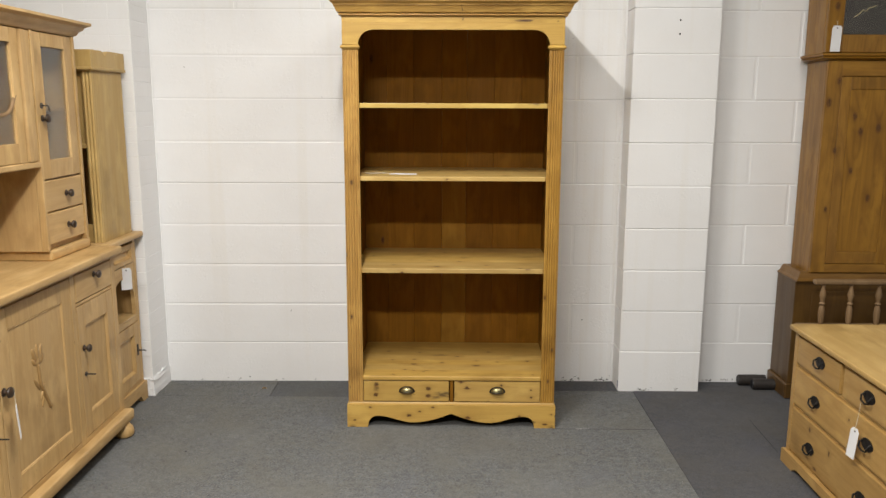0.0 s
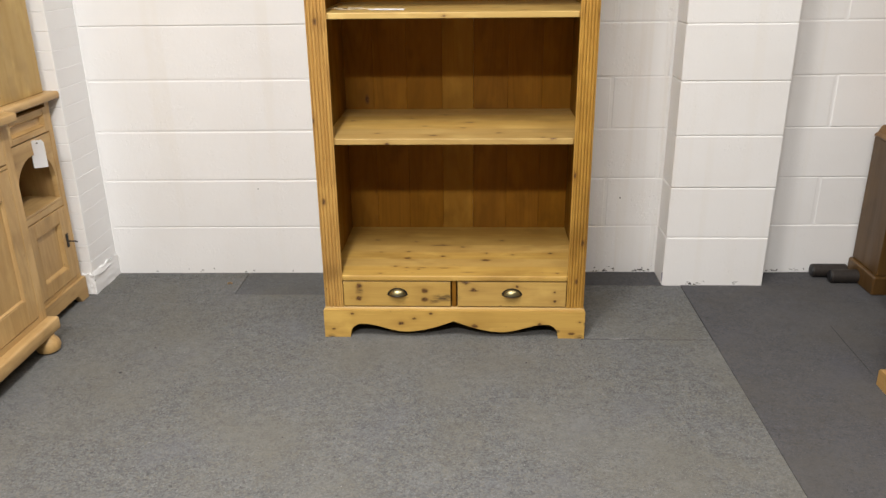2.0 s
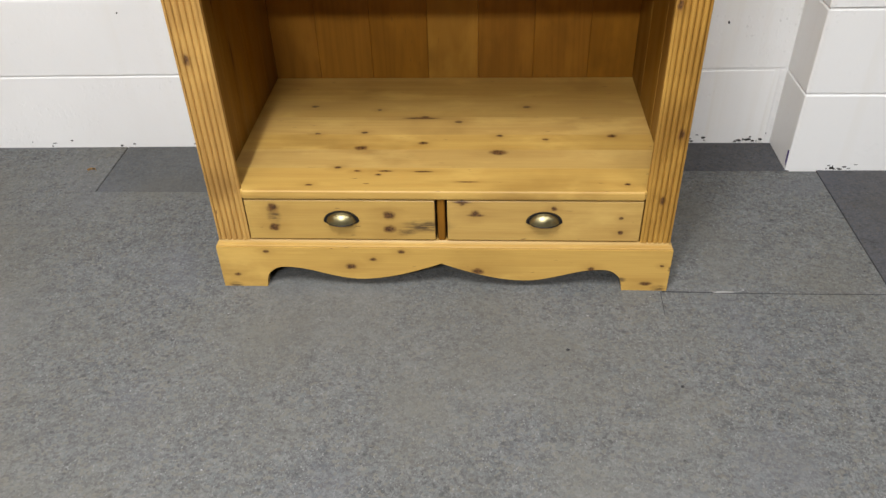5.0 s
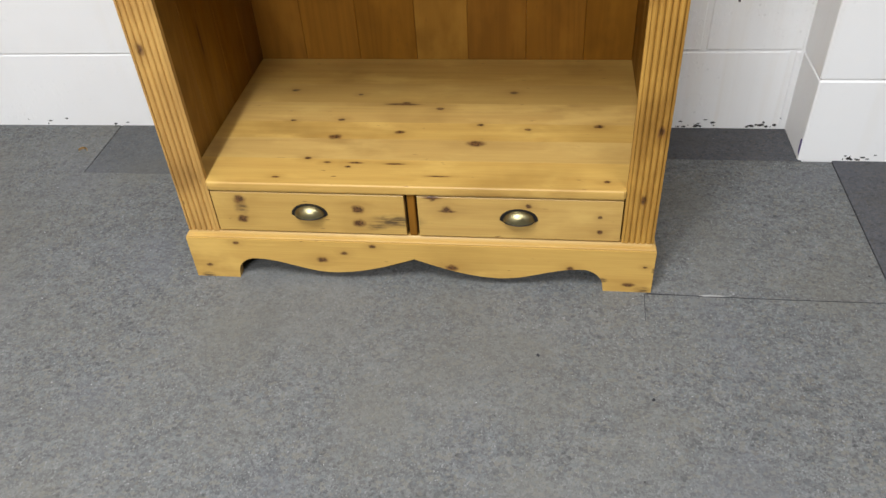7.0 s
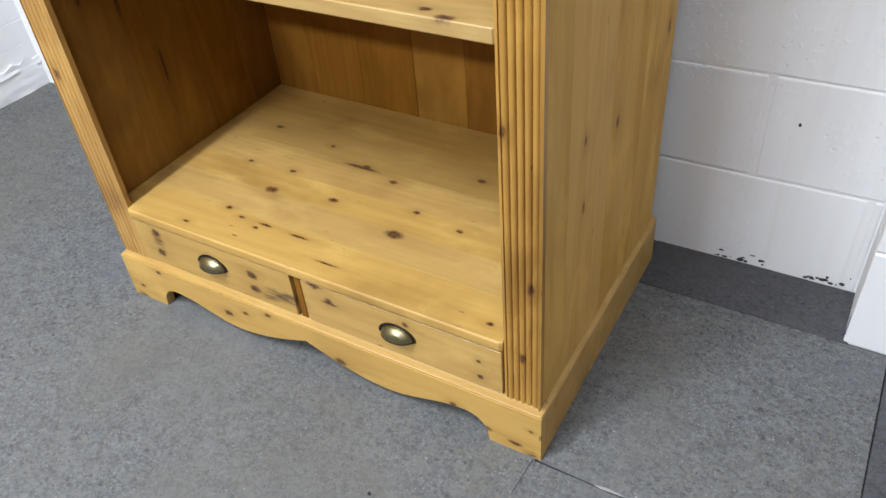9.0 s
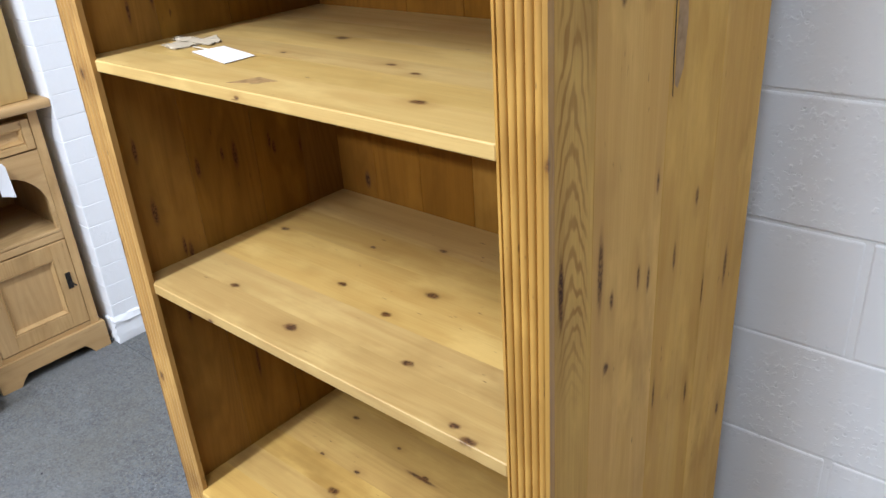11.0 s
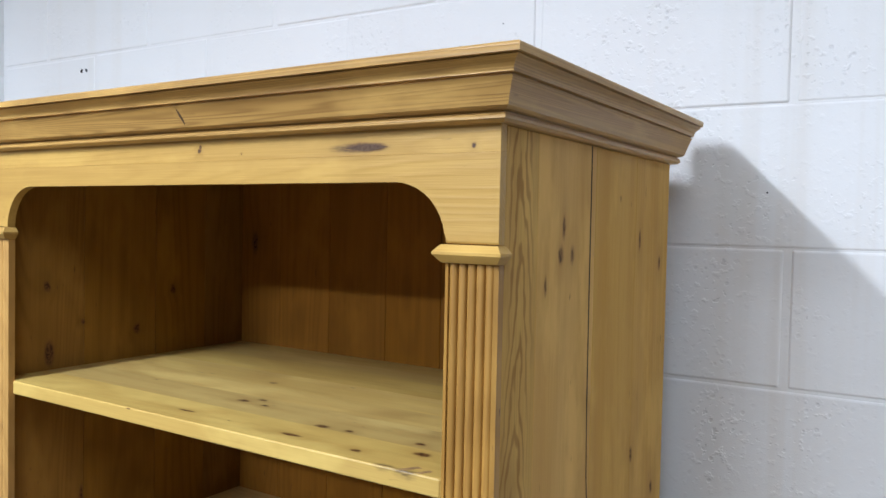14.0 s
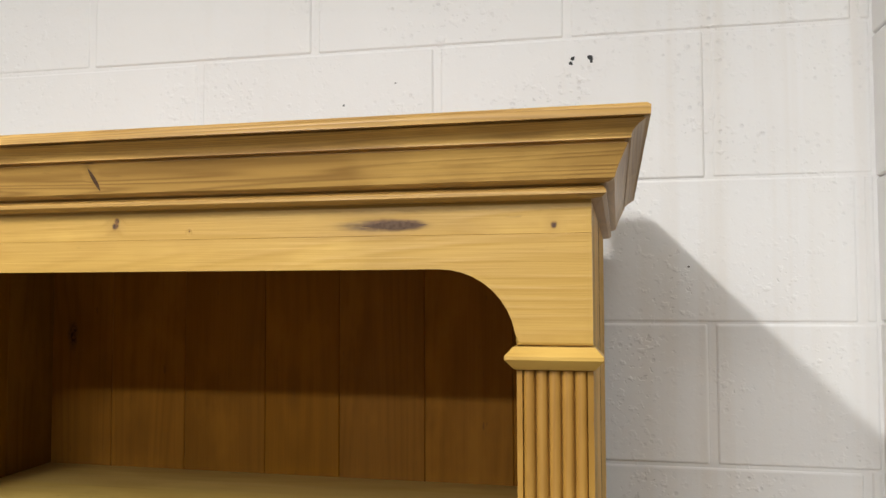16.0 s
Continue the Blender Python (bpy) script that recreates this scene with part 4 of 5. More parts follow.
def frame_ring(parent, x0, x1, y0, y1, z0, z1, stile, low, high, material):
    """Two stiles and two rails in the y-z plane."""
    for name, b in (("stile", (y0, y0 + stile, z0, z1)), ("stile", (y1 - stile, y1, z0, z1)), ("rail", (y0 + stile, y1 - stile, z0, z0 + low)), ("rail", (y0 + stile, y1 - stile, z1 - high, z1))):
        boxed(name, (x0, x1, *b), material, parent, 0.0015)


def panel_door(parent, x, y0, y1, z0, z1, material, thick=0.022, stile=0.065, rail=0.075, way=1, name="door", sunk=0.015):
    """A framed door in the plane x that looks along way of x, with a sunk panel in a bevelled surround."""
    a, b = sorted((x, x - way * thick))
    c, d = sorted((x - way * sunk, x - way * 0.0205))
    door = boxed(name, (c, d, y0 + stile + 0.0005, y1 - stile - 0.0005, z0 + rail + 0.0005, z1 - rail - 0.0005), material, parent, 0.001)
    frame_ring(door, a, b, y0, y1, z0, z1, stile, rail, rail, material)
    iy0, iy1, iz0, iz1 = y0 + stile, y1 - stile, z0 + rail, z1 - rail
    bm = bmesh.new()
    rings = [[(x - way * d, y, z) for y, z in ((iy0 + s, iz0 + s), (iy1 - s, iz0 + s), (iy1 - s, iz1 - s), (iy0 + s, iz1 - s))] for d, s in ((0.003, 0.0003), (0.001, 0.004), (sunk + 0.0015, 0.004 + 0.6 * sunk))]
    vs = [[bm.verts.new(p) for p in r] for r in rings]
    for r0, r1 in zip(vs, vs[1:]):
        for i in range(4):
            bm.faces.new((r0[i], r0[(i + 1) % 4], r1[(i + 1) % 4], r1[i]))
    part("panel_moulding", bm, material, door)
    return door


def glass_door(parent, x, y0, y1, z0, z1, material, stile=0.05, rail=0.055, low=0.075):
    door = boxed("glazed_door", (x - 0.013, x - 0.010, y0 + stile, y1 - stile, z0 + low, z1 - rail), GLASS_DIM, parent, 0.0)
    door.visible_shadow = False
    frame_ring(door, x - 0.02, x, y0, y1, z0, z1, stile, low, rail, material)
    return door


# ---- the dresser base ----
dresser = thing("sideboard", (-1.82, 2.85, 0.0), "stripped pale pine sideboard with a carved door and bun feet", "sideboard")
DX, D0, D1 = -1.575, 2.09, 3.552
boxed("body", (-2.09, DX - 0.024, D0 + 0.004, D1 - 0.001, 0.119, 0.868), PALE_V, dresser, 0.002)
part("plinth", box(bmesh.new(), -2.09, DX + 0.040, D0 - 0.020, D1 + 0.016, 0.068, 0.1185, 0.010, 2), PALE_Y, dresser)
part("worktop", box(bmesh.new(), -2.10, DX + 0.034, D0 - 0.025, D1 + 0.018, 0.8695, 0.902, 0.007, 3), PALE_Y, dresser, "worn pale pine worktop")
for y0, y1 in ((D0, D0 + 0.045), (2.548, 2.578), (3.122, 3.160), (D1 - 0.045, D1)):
    boxed("stile", (DX - 0.0235, DX, y0, y1, 0.119, 0.868), PALE_V, dresser, 0.002)
for y0, y1 in ((D0 + 0.046, 2.547), (2.579, 3.121), (3.161, D1 - 0.046)):
    boxed("rail", (DX - 0.0235, DX - 0.001, y0, y1, 0.119, 0.140), PALE_Y, dresser, 0.001)
    boxed("rail", (DX - 0.0235, DX - 0.001, y0, y1, 0.851, 0.868), PALE_Y, dresser, 0.001)
for y0, y1, ky in ((3.1645, D1 - 0.0495, 3.185), (D0 + 0.0495, 2.5435, 2.52)):
    boxed("rail", (DX - 0.0235, DX - 0.001, y0 - 0.0035, y1 + 0.0035, 0.717, 0.729), PALE_Y, dresser, 0.001)
    drawer = boxed("drawer", (DX - 0.022, DX + 0.002, y0, y1, 0.733, 0.8475), PALE_Y, dresser, 0.003)
    round_knob(drawer, DX + 0.002, (y0 + y1) / 2, 0.820, 1)
    door = panel_door(dresser, DX, y0, y1, 0.144, 0.7125, PALE_V, 0.022, 0.062, 0.092, 1, "door", 0.010)
    round_knob(door, DX, ky + (0.014 if ky > 3 else -0.014), 0.530, 1)
    part("keyhole", lathe(bmesh.new(), [(0.011, 0.0), (0.011, 0.002), (0.004, 0.0025)], pose(DX, ky + 0.014, 0.415, 0, 90, 0), 12), DARK_KNOB, door)
    part("key", tube(bmesh.new(), [(DX + 0.002, ky + 0.014, 0.415), (DX + 0.026, ky + 0.014, 0.415), (DX + 0.034, ky + 0.022, 0.412), (DX + 0.040, ky + 0.014, 0.415)], 0.003, 6), IRON, door)
door = panel_door(dresser, DX, 2.5825, 3.1175, 0.144, 0.8475, PALE_V, 0.022, 0.072, 0.08, 1, "door", 0.005)
round_knob(door, DX, 2.598, 0.56, 1, 0.02)


def petal(bm, x, y, z, w, h, tilt, d=0.006):
    bmesh.ops.create_uvsphere(bm, u_segments=12, v_segments=8, radius=1.0, matrix=pose(x, y, z, tilt, 0, 0) @ Matrix.Diagonal((d, w, h, 1)))


# Darkened copy of the pale pine; colour stands in for the carving's shading.
CARVED = pine("carved_pine_shaded", 2, (0.40, 0.245, 0.095), (0.22, 0.118, 0.036), (), 1.0, 1.0, 0.5)
cx, cz = DX - 0.0055, 0.59
for dy, dz, w, h, tilt in ((-0.022, 0.028, 0.013, 0.034, 22), (0.022, 0.028, 0.013, 0.034, -22), (0.0, 0.035, 0.014, 0.036, 0), (-0.028, 0.004, 0.010, 0.020, 40), (0.028, 0.004, 0.010, 0.020, -40), (0.0, 0.0, 0.020, 0.018, 0), (-0.020, -0.085, 0.008, 0.034, 35), (0.016, -0.125, 0.008, 0.034, -30), (0.012, -0.16, 0.007, 0.026, -15)):
    bm = bmesh.new()
    petal(bm, cx, 2.842 + dy, cz + dz, w, h, tilt)
    part("carved_petal", bm, CARVED, door)
bm = bmesh.new()
tube(bm, [(cx + 0.003, 2.836 + 0.0009 * i * i + 0.003 * math.sin(i * 1.3), cz - 0.012 - 0.021 * i) for i in range(10)], 0.007, 8)
part("carved_stem", bm, CARVED, door, "carved flower stem standing out of the panel")
for x in (DX + 0.012, -2.03):
    for y in (D0 + 0.05, D1 - 0.052):
        part("bun_foot", lathe(bmesh.new(), [(0.026, 0.0), (0.040, 0.008), (0.046, 0.024), (0.042, 0.046), (0.030, 0.060), (0.026, 0.0685)], pose(x, y, 0), 20), PALE_V, dresser)

tag("swing_tag", pose(DX + 0.035, 2.606, 0.505, 0, 0, -64), 0.045, 0.115, "blank white paper tag hanging from the carved door's knob", (DX + 0.030, 2.613, 0.555), "swing tags")

# ---- the glazed top that stands on the dresser ----
hutch = thing("hutch", (-1.86, 2.84, 0.902), "pale pine glazed hutch with small drawers on a sideboard", "hutch")
HX, H0, H1 = -1.680, 2.135, 3.535
part("base_moulding", box(bmesh.new(), -2.07, HX + 0.006, 3.195, H1 + 0.016, 0.9022, 0.945, 0.008, 3), PALE_Y, hutch)
part("base_moulding", box(bmesh.new(), -2.07, HX + 0.014, H0 - 0.022, 2.52, 0.9022, 0.945, 0.010, 3), PALE_Y, hutch)
for y0, y1 in ((3.172, H1), (H0, 2.512)):
    for a, b in ((y0, y0 + 0.020), (y1 - 0.020, y1)):
        boxed("side_panel", (-2.06, HX - 0.021, a, b, 0.9455, 1.828), PALE_V, hutch, 0.001)
    for z in (0.9460, 1.095, 1.226):
        boxed("shelf", (-2.04, HX - 0.021, y0 + 0.0205, y1 - 0.0205, z, z + 0.016), PALE_Y, hutch, 0.001)
    boxed("shelf", (-2.04, HX - 0.045, y0 + 0.0205, y1 - 0.0205, 1.515, 1.527), PALE_Y, hutch, 0.001)
    for z0, z1 in ((0.968, 1.098), (1.104, 1.232)):
        drawer = boxed("drawer", (HX - 0.020, HX + 0.002, y0 + 0.022, y1 - 0.022, z0, z1), PALE_Y, hutch, 0.004)
        round_knob(drawer, HX + 0.002, (y0 + y1) / 2 + 0.012, (z0 + z1) / 2, 1)
    for a, b in ((y0, y0 + 0.020), (y1 - 0.020, y1)):
        boxed("stile", (HX - 0.0205, HX + 0.007, a, b, 0.9455, 1.828), PALE_V, hutch, 0.002)
    door = glass_door(hutch, HX + 0.002, y0 + 0.0245, y1 - 0.0245, 1.240, 1.824, PALE_V, 0.06)
    ky = y0 + 0.05 if y0 > 3 else y1 - 0.05
    part("keyhole", lathe(bmesh.new(), [(0.012, 0.0), (0.012, 0.002), (0.004, 0.0025)], pose(HX + 0.0022, ky, 1.535, 0, 90, 0), 12), DARK_KNOB, door)
    part("key", tube(bmesh.new(), [(HX + 0.004, ky, 1.535), (HX + 0.030, ky, 1.535), (HX + 0.036, ky, 1.51)], 0.003, 6), IRON, door)
    round_knob(door, HX + 0.002, ky, 1.485, 1)
boxed("back_panel", (-2.072, -2.061, H0, H1, 0.9455, 1.828), REFLECTION_BACK, hutch, 0.0)
boxed("bottom", (-2.06, HX + 0.010, 2.513, 3.171, 1.292, 1.316), PALE_Y, hutch, 0.004)
boxed("post", (HX - 0.020, HX + 0.013, 3.086, 3.124, 1.318, 1.824), PALE_V, hutch, 0.004, "", 2)
boxed("post", (HX - 0.020, HX + 0.004, 3.131, 3.167, 1.318, 1.824), PALE_V, hutch, 0.003)
for y0, y1 in ((2.516, 2.796), (2.800, 3.080)):
    door = glass_door(hutch, HX + 0.004, y0, y1, 1.318, 1.824, PALE_V, 0.052)
    part("fret", tube(bmesh.new(), [(HX - 0.002, (y0 + y1) / 2 + 0.09 * math.cos(radians(a)), 1.575 + 0.075 * math.sin(radians(a))) for a in range(-150, -20, 10)] + [(HX - 0.002, (y0 + y1) / 2 + 0.10, 1.575)], 0.007, 8), DUSTY, door, "curved wooden fret across the pane")
boxed("top_panel", (-2.072, HX, H0, H1, 1.8285, 1.842), PALE_Y, hutch, 0.0)
bm = bmesh.new()
prof = [(0.004, 1.829), (0.014, 1.834), (0.022, 1.848), (0.034, 1.856), (0.040, 1.868), (0.062, 1.878), (0.062, 1.889), (0.0, 1.891)]
rings = []
for o, z in prof + [(-0.02, 1.891), (-0.02, 1.843)]:
    rings.append([bm.verts.new(p) for p in ((-2.07, H0 - o, z), (HX + o, H0 - o, z), (HX + o, H1 + o, z), (-2.07, H1 + o, z))])
for i in range(len(rings)):
    a, b = rings[i], rings[(i + 1) % len(rings)]
    for k in range(3):
        bm.faces.new((a[k], a[k + 1], b[k + 1], b[k]))
bm.faces.new([r[0] for r in rings])
bm.faces.new([r[3] for r in rings][::-1])
part("cornice", bm, PALE_Y, hutch)

# ---- the small cupboard at the corner ----
cupboard = thing("cupboard", (-1.86, 3.82, 0.0), "small pine cupboard with an arched niche over a panelled door", "cupboard")
CX, C0, C1 = -1.655, 3.632, 3.992
boxed("back_panel", (-2.07, -2.055, C0, C1, 0.02, 0.868), STRAW, cupboard, 0.0)
for a, b in ((C0, C0 + 0.018), (C1 - 0.018, C1)):
    boxed("side_panel", (-2.054, CX - 0.0205, a, b, 0.02, 0.868), PALE_V, cupboard, 0.001)
for z in (0.105, 0.448):
    boxed("shelf", (-2.05, CX - 0.021, C0 + 0.0185, C1 - 0.0185, z, z + 0.016), PALE_Y, cupboard, 0.0)
feet = [(C0 - 0.008, 0.0), (C0 + 0.055, 0.0), (C0 + 0.070, 0.022), (C0 + 0.085, 0.038), (C1 - 0.077, 0.038), (C1 - 0.062, 0.022), (C1 - 0.047, 0.0), (C1 + 0.012, 0.0), (C1 + 0.012, 0.098), (C0 - 0.008, 0.098)]
part("plinth", prism(bmesh.new(), feet, 0, CX - 0.012, CX + 0.012), PALE_Y, cupboard)
boxed("plinth_side", (-2.054, CX - 0.0125, C1 + 0.001, C1 + 0.012, 0.0, 0.098), PALE_X, cupboard, 0.001)
for a, b in ((C0, C0 + 0.030), (C1 - 0.030, C1)):
    boxed("stile", (CX - 0.020, CX, a, b, 0.0985, 0.868), PALE_V, cupboard, 0.001)
boxed("rail", (CX - 0.020, CX, C0 + 0.0305, C1 - 0.0305, 0.436, 0.462), PALE_Y, cupboard, 0.002)
boxed("rail", (CX - 0.020, CX, C0 + 0.0305, C1 - 0.0305, 0.0985, 0.115), PALE_Y, cupboard, 0.002)
door = panel_door(cupboard, CX + 0.002, C0 + 0.032, C1 - 0.032, 0.118, 0.432, PALE_V, 0.02, 0.055, 0.055)
part("latch_plate", box(bmesh.new(), CX + 0.002, CX + 0.005, C1 - 0.067, C1 - 0.049, 0.258, 0.318, 0.006, 2), IRON, door)
part("key", tube(bmesh.new(), [(CX + 0.005, C1 - 0.058, 0.285), (CX + 0.036, C1 - 0.058, 0.285), (CX + 0.044, C1 - 0.055, 0.281)], 0.003, 6), IRON, door)
ya, yb = C0 + 0.031, C1 - 0.031
mid, span = (ya + yb) / 2, (yb - ya) / 2
hole = [(ya, 0.463), (ya, 0.745), (yb, 0.745), (yb, 0.463), (yb - 0.012, 0.463), (yb - 0.012, 0.56)] + arc(mid, 0.56, span - 0.012, 0.125, 0, 180, 14) + [(ya + 0.012, 0.463)]
part("arched_board", prism(bmesh.new(), hole, 0, CX - 0.020, CX - 0.002), PALE_Y, cupboard)
boxed("niche_sill", (CX - 0.30, CX + 0.001, C0 + 0.034, C1 - 0.034, 0.4645, 0.474), PALE_Y, cupboard, 0.001)
drawer = panel_door(cupboard, CX + 0.003, ya + 0.002, yb - 0.002, 0.750, 0.846, PALE_Y, 0.022, 0.026, 0.022, 1, "drawer")
part("ledge", box(bmesh.new(), -2.075, CX + 0.034, C0 - 0.010, C1 + 0.040, 0.8685, 0.898, 0.010, 3), PALE_Y, cupboard)
tag("swing_tag", pose(CX + 0.014, 3.83, 0.735, 0, 0, 30), 0.050, 0.105, "blank white paper tag hanging in the cupboard's niche", (CX + 0.006, 3.83, 0.76), "swing tags")

# ---- the upper stage that stands on the cupboard ----
stage = thing("tall_cabinet", (-1.86, 3.85, 0.898), "tall straw-coloured pine top with reeded corners and a notched crown", "cabinet")
SX, S0, S1 = -1.662, 3.655, 3.984
boxed("side_panel", (SX - 0.020, SX, S0 + 0.0205, S1, 0.8985, 1.690), STRAW, stage, 0.002)
boxed("side_panel", (-2.06, -2.04, S0 + 0.0205, S1, 0.8985, 1.690), STRAW, stage, 0.002)
boxed("back_panel", (-2.039, SX - 0.021, S1 - 0.015, S1, 0.8985, 1.690), STRAW, stage, 0.0)
for x0, x1 in ((SX - 0.046, SX), (-2.06, -2.00)):
    section = [(x0, S0 + 0.020), (x0, S0 + 0.002)]
    w = (x1 - x0) / 3
    for i in range(3):
        section += [(x0 + w * i + 0.002, S0 + 0.004)] + arc(x0 + w * (i + 0.5), S0 + 0.003, w * 0.42, 0.0055, 180, 360, 6) + [(x0 + w * (i + 1) - 0.002, S0 + 0.004)]
    section += [(x1, S0 + 0.002), (x1, S0 + 0.020)]
    part("pilaster", prism(bmesh.new(), section, 2, 0.8985, 1.690), STRAW, stage)
boxed("front_panel", (-1.999, SX - 0.047, S0 + 0.018, S0 + 0.030, 1.362, 1.690), STRAW, stage, 0.001)
boxed("rail", (-1.999, SX - 0.047, S0 + 0.006, S0 + 0.030, 1.340, 1.361), STRAW, stage, 0.002)
boxed("rail", (-1.999, SX - 0.047, S0 + 0.010, S0 + 0.030, 0.8985, 0.985), STRAW, stage, 0.002)
outline = [(S0 + 0.001, 1.6905), (S1 + 0.010, 1.6905), (S1 + 0.010, 1.702), (S1 + 0.016, 1.710), (S1 + 0.016, 1.783), (3.822, 1.784), (3.806, 1.779), (3.785, 1.755), (3.758, 1.779), (3.742, 1.783), (S0 + 0.001, 1.783)]
crown = part("crown", prism(bmesh.new(), outline, 0, SX - 0.008, SX + 0.012), STRAW, stage, "crown board with a sawn notch")
boxed("front_board", (-2.08, SX + 0.012, S0 - 0.022, S0 + 0.0005, 1.6905, 1.783), STRAW, crown, 0.002)
boxed("side_board", (-2.08, -2.06, S0 + 0.001, S1 + 0.010, 1.6905, 1.740), STRAW, crown, 0.002)
boxed("top_panel", (-2.059, SX - 0.009, S0 + 0.001, S1, 1.6905, 1.700), STRAW, crown, 0.0)
part("crown_moulding", box(bmesh.new(), -2.07, SX + 0.018, S0 - 0.026, S1 + 0.018, 1.6925, 1.708, 0.006, 2), STRAW, stage)

# ---- the chest of drawers ----
chest = thing("chest_of_drawers", (1.70, 2.88, 0.0), "low pine chest of four drawers with black iron handles", "chest of drawers")
QX, Q0, Q1 = 1.452, 2.455, 3.300
boxed("body", (QX + 0.024, 1.93, Q0, Q1, 0.063, 0.600), CHEST_Y, chest, 0.002)
part("top", box(bmesh.new(), QX - 0.020, 1.945, Q0 - 0.018, Q1 + 0.020, 0.6005, 0.622, 0.005, 2), CHEST_X, chest)
for a, b in ((Q0, Q0 + 0.030), (Q1 - 0.030, Q1)):
    boxed("stile", (QX, QX + 0.0235, a, b, 0.063, 0.600), CHEST_Y, chest, 0.002)
for z0, z1 in ((0.587, 0.600), (0.452, 0.462), (0.272, 0.282), (0.063, 0.074)):
    boxed("rail", (QX + 0.008, QX + 0.0235, Q0 + 0.031, Q1 - 0.031, z0, z1), CHEST_Y, chest, 0.001)
boxed("divider", (QX + 0.008, QX + 0.0235, 2.866, 2.886, 0.4625, 0.5865), CHEST_Y, chest, 0.001)
feet = [(Q0 - 0.012, 0.0), (Q0 + 0.10, 0.0), (Q0 + 0.115, 0.014), (Q0 + 0.14, 0.024), (Q1 - 0.14, 0.024), (Q1 - 0.115, 0.014), (Q1 - 0.10, 0.0), (Q1 + 0.014, 0.0), (Q1 + 0.014, 0.053), (Q1 + 0.006, 0.0625), (Q0 - 0.006, 0.0625), (Q0 - 0.012, 0.053)]
part("plinth", prism(bmesh.new(), feet, 0, QX - 0.014, QX + 0.008), CHEST_Y, chest)
boxed("plinth_side", (QX + 0.0085, 1.93, Q1 + 0.001, Q1 + 0.014, 0.0, 0.062), CHEST_Y, chest, 0.002)
boxed("plinth_side", (QX + 0.0085, 1.93, Q0 - 0.012, Q0 - 0.001, 0.0, 0.062), CHEST_Y, chest, 0.002)


def plate_handle(parent, x, y, z):
    rim = [(y + 0.036 * math.cos(radians(a)) * (1 + 0.10 * math.cos(radians(4 * a))), z + 0.026 * math.sin(radians(a)) * (1 + 0.12 * math.cos(radians(2 * a)))) for a in range(0, 360, 15)]
    part("handle", prism(bmesh.new(), rim, 0, x - 0.003, x), IRON, parent, "black iron drop handle")
    bail = [(x - 0.004, y - 0.026, z + 0.008), (x - 0.014, y - 0.029, z + 0.002), (x - 0.018, y - 0.024, z - 0.016), (x - 0.018, y, z - 0.022), (x - 0.018, y + 0.024, z - 0.016), (x - 0.014, y + 0.029, z + 0.002), (x - 0.004, y + 0.026, z + 0.008)]
    part("bail", tube(bmesh.new(), bail, 0.0038, 8), IRON, parent)


for y0, y1, z0, z1, grips in ((2.888, Q1 - 0.032, 0.464, 0.585, (3.056,)), (Q0 + 0.032, 2.864, 0.464, 0.585, (2.678,)), (Q0 + 0.032, Q1 - 0.032, 0.284, 0.450, (3.068, 2.660)), (Q0 + 0.032, Q1 - 0.032, 0.076, 0.270, (3.080, 2.665))):
    drawer = boxed("drawer", (QX - 0.001, QX + 0.022, y0 + 0.0018, y1 - 0.0018, z0 + 0.0016, z1 - 0.0016), CHEST_Y, chest, 0.005, "", 2)
    for y in grips:
        plate_handle(drawer, QX - 0.001, y, (z0 + z1) / 2 + (0.010 if z0 > 0.4 else -0.002 if z0 > 0.2 else -0.016))
tag("swing_tag", pose(QX - 0.028, 2.700, 0.405, 0, 9, -70), 0.036, 0.115, "blank white paper tag hanging from a chest drawer handle", (QX - 0.018, 2.70, 0.508), "swing tags")

# ---- the longcase clock ----
clock = thing("longcase_clock", (2.08, 4.18, 0.0), "tall brown pine longcase clock with a glazed hood against the wall", "clock")
K0, K1, KY = 1.838, 2.300, 4.062
boxed("skirting", (K0 - 0.082, K1 + 0.060, KY - 0.012, 4.296, 0.0, 0.085), OLD_SHADED, clock, 0.006)
boxed("base", (K0 - 0.066, K1 + 0.046, KY + 0.002, 4.296, 0.0855, 0.640), OLD_SHADED, clock, 0.003)
boxed("base_panel", (K0 + 0.02, K1 - 0.02, KY - 0.004, KY + 0.0015, 0.14, 0.59), OLD_SHADED, clock, 0.004)
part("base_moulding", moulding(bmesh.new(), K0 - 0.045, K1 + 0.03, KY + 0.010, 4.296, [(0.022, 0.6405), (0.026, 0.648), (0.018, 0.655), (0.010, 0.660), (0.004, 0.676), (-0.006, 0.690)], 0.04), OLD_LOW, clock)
boxed("trunk", (K0, K1, KY + 0.014, 4.296, 0.660, 1.7675), OLD_V, clock, 0.003)
for a, b in ((K0 + 0.001, K0 + 0.0757), (K1 - 0.0757, K1 - 0.001)):
    boxed("stile", (a, b, KY + 0.001, KY + 0.0135, 0.6905, 1.766), OLD_V, clock, 0.002)
boxed("rail", (K0 + 0.073, K1 - 0.073, KY + 0.002, KY + 0.0135, 0.6905, 0.735), OLD_X, clock, 0.002)
boxed("rail", (K0 + 0.073, K1 - 0.073, KY + 0.002, KY + 0.0135, 1.690, 1.766), OLD_X, clock, 0.002)
door = boxed("trunk_door", (K0 + 0.1255, K1 - 0.1255, KY + 0.0028, KY + 0.0130, 0.8005, 1.6245), OLD_V, clock, 0.001)
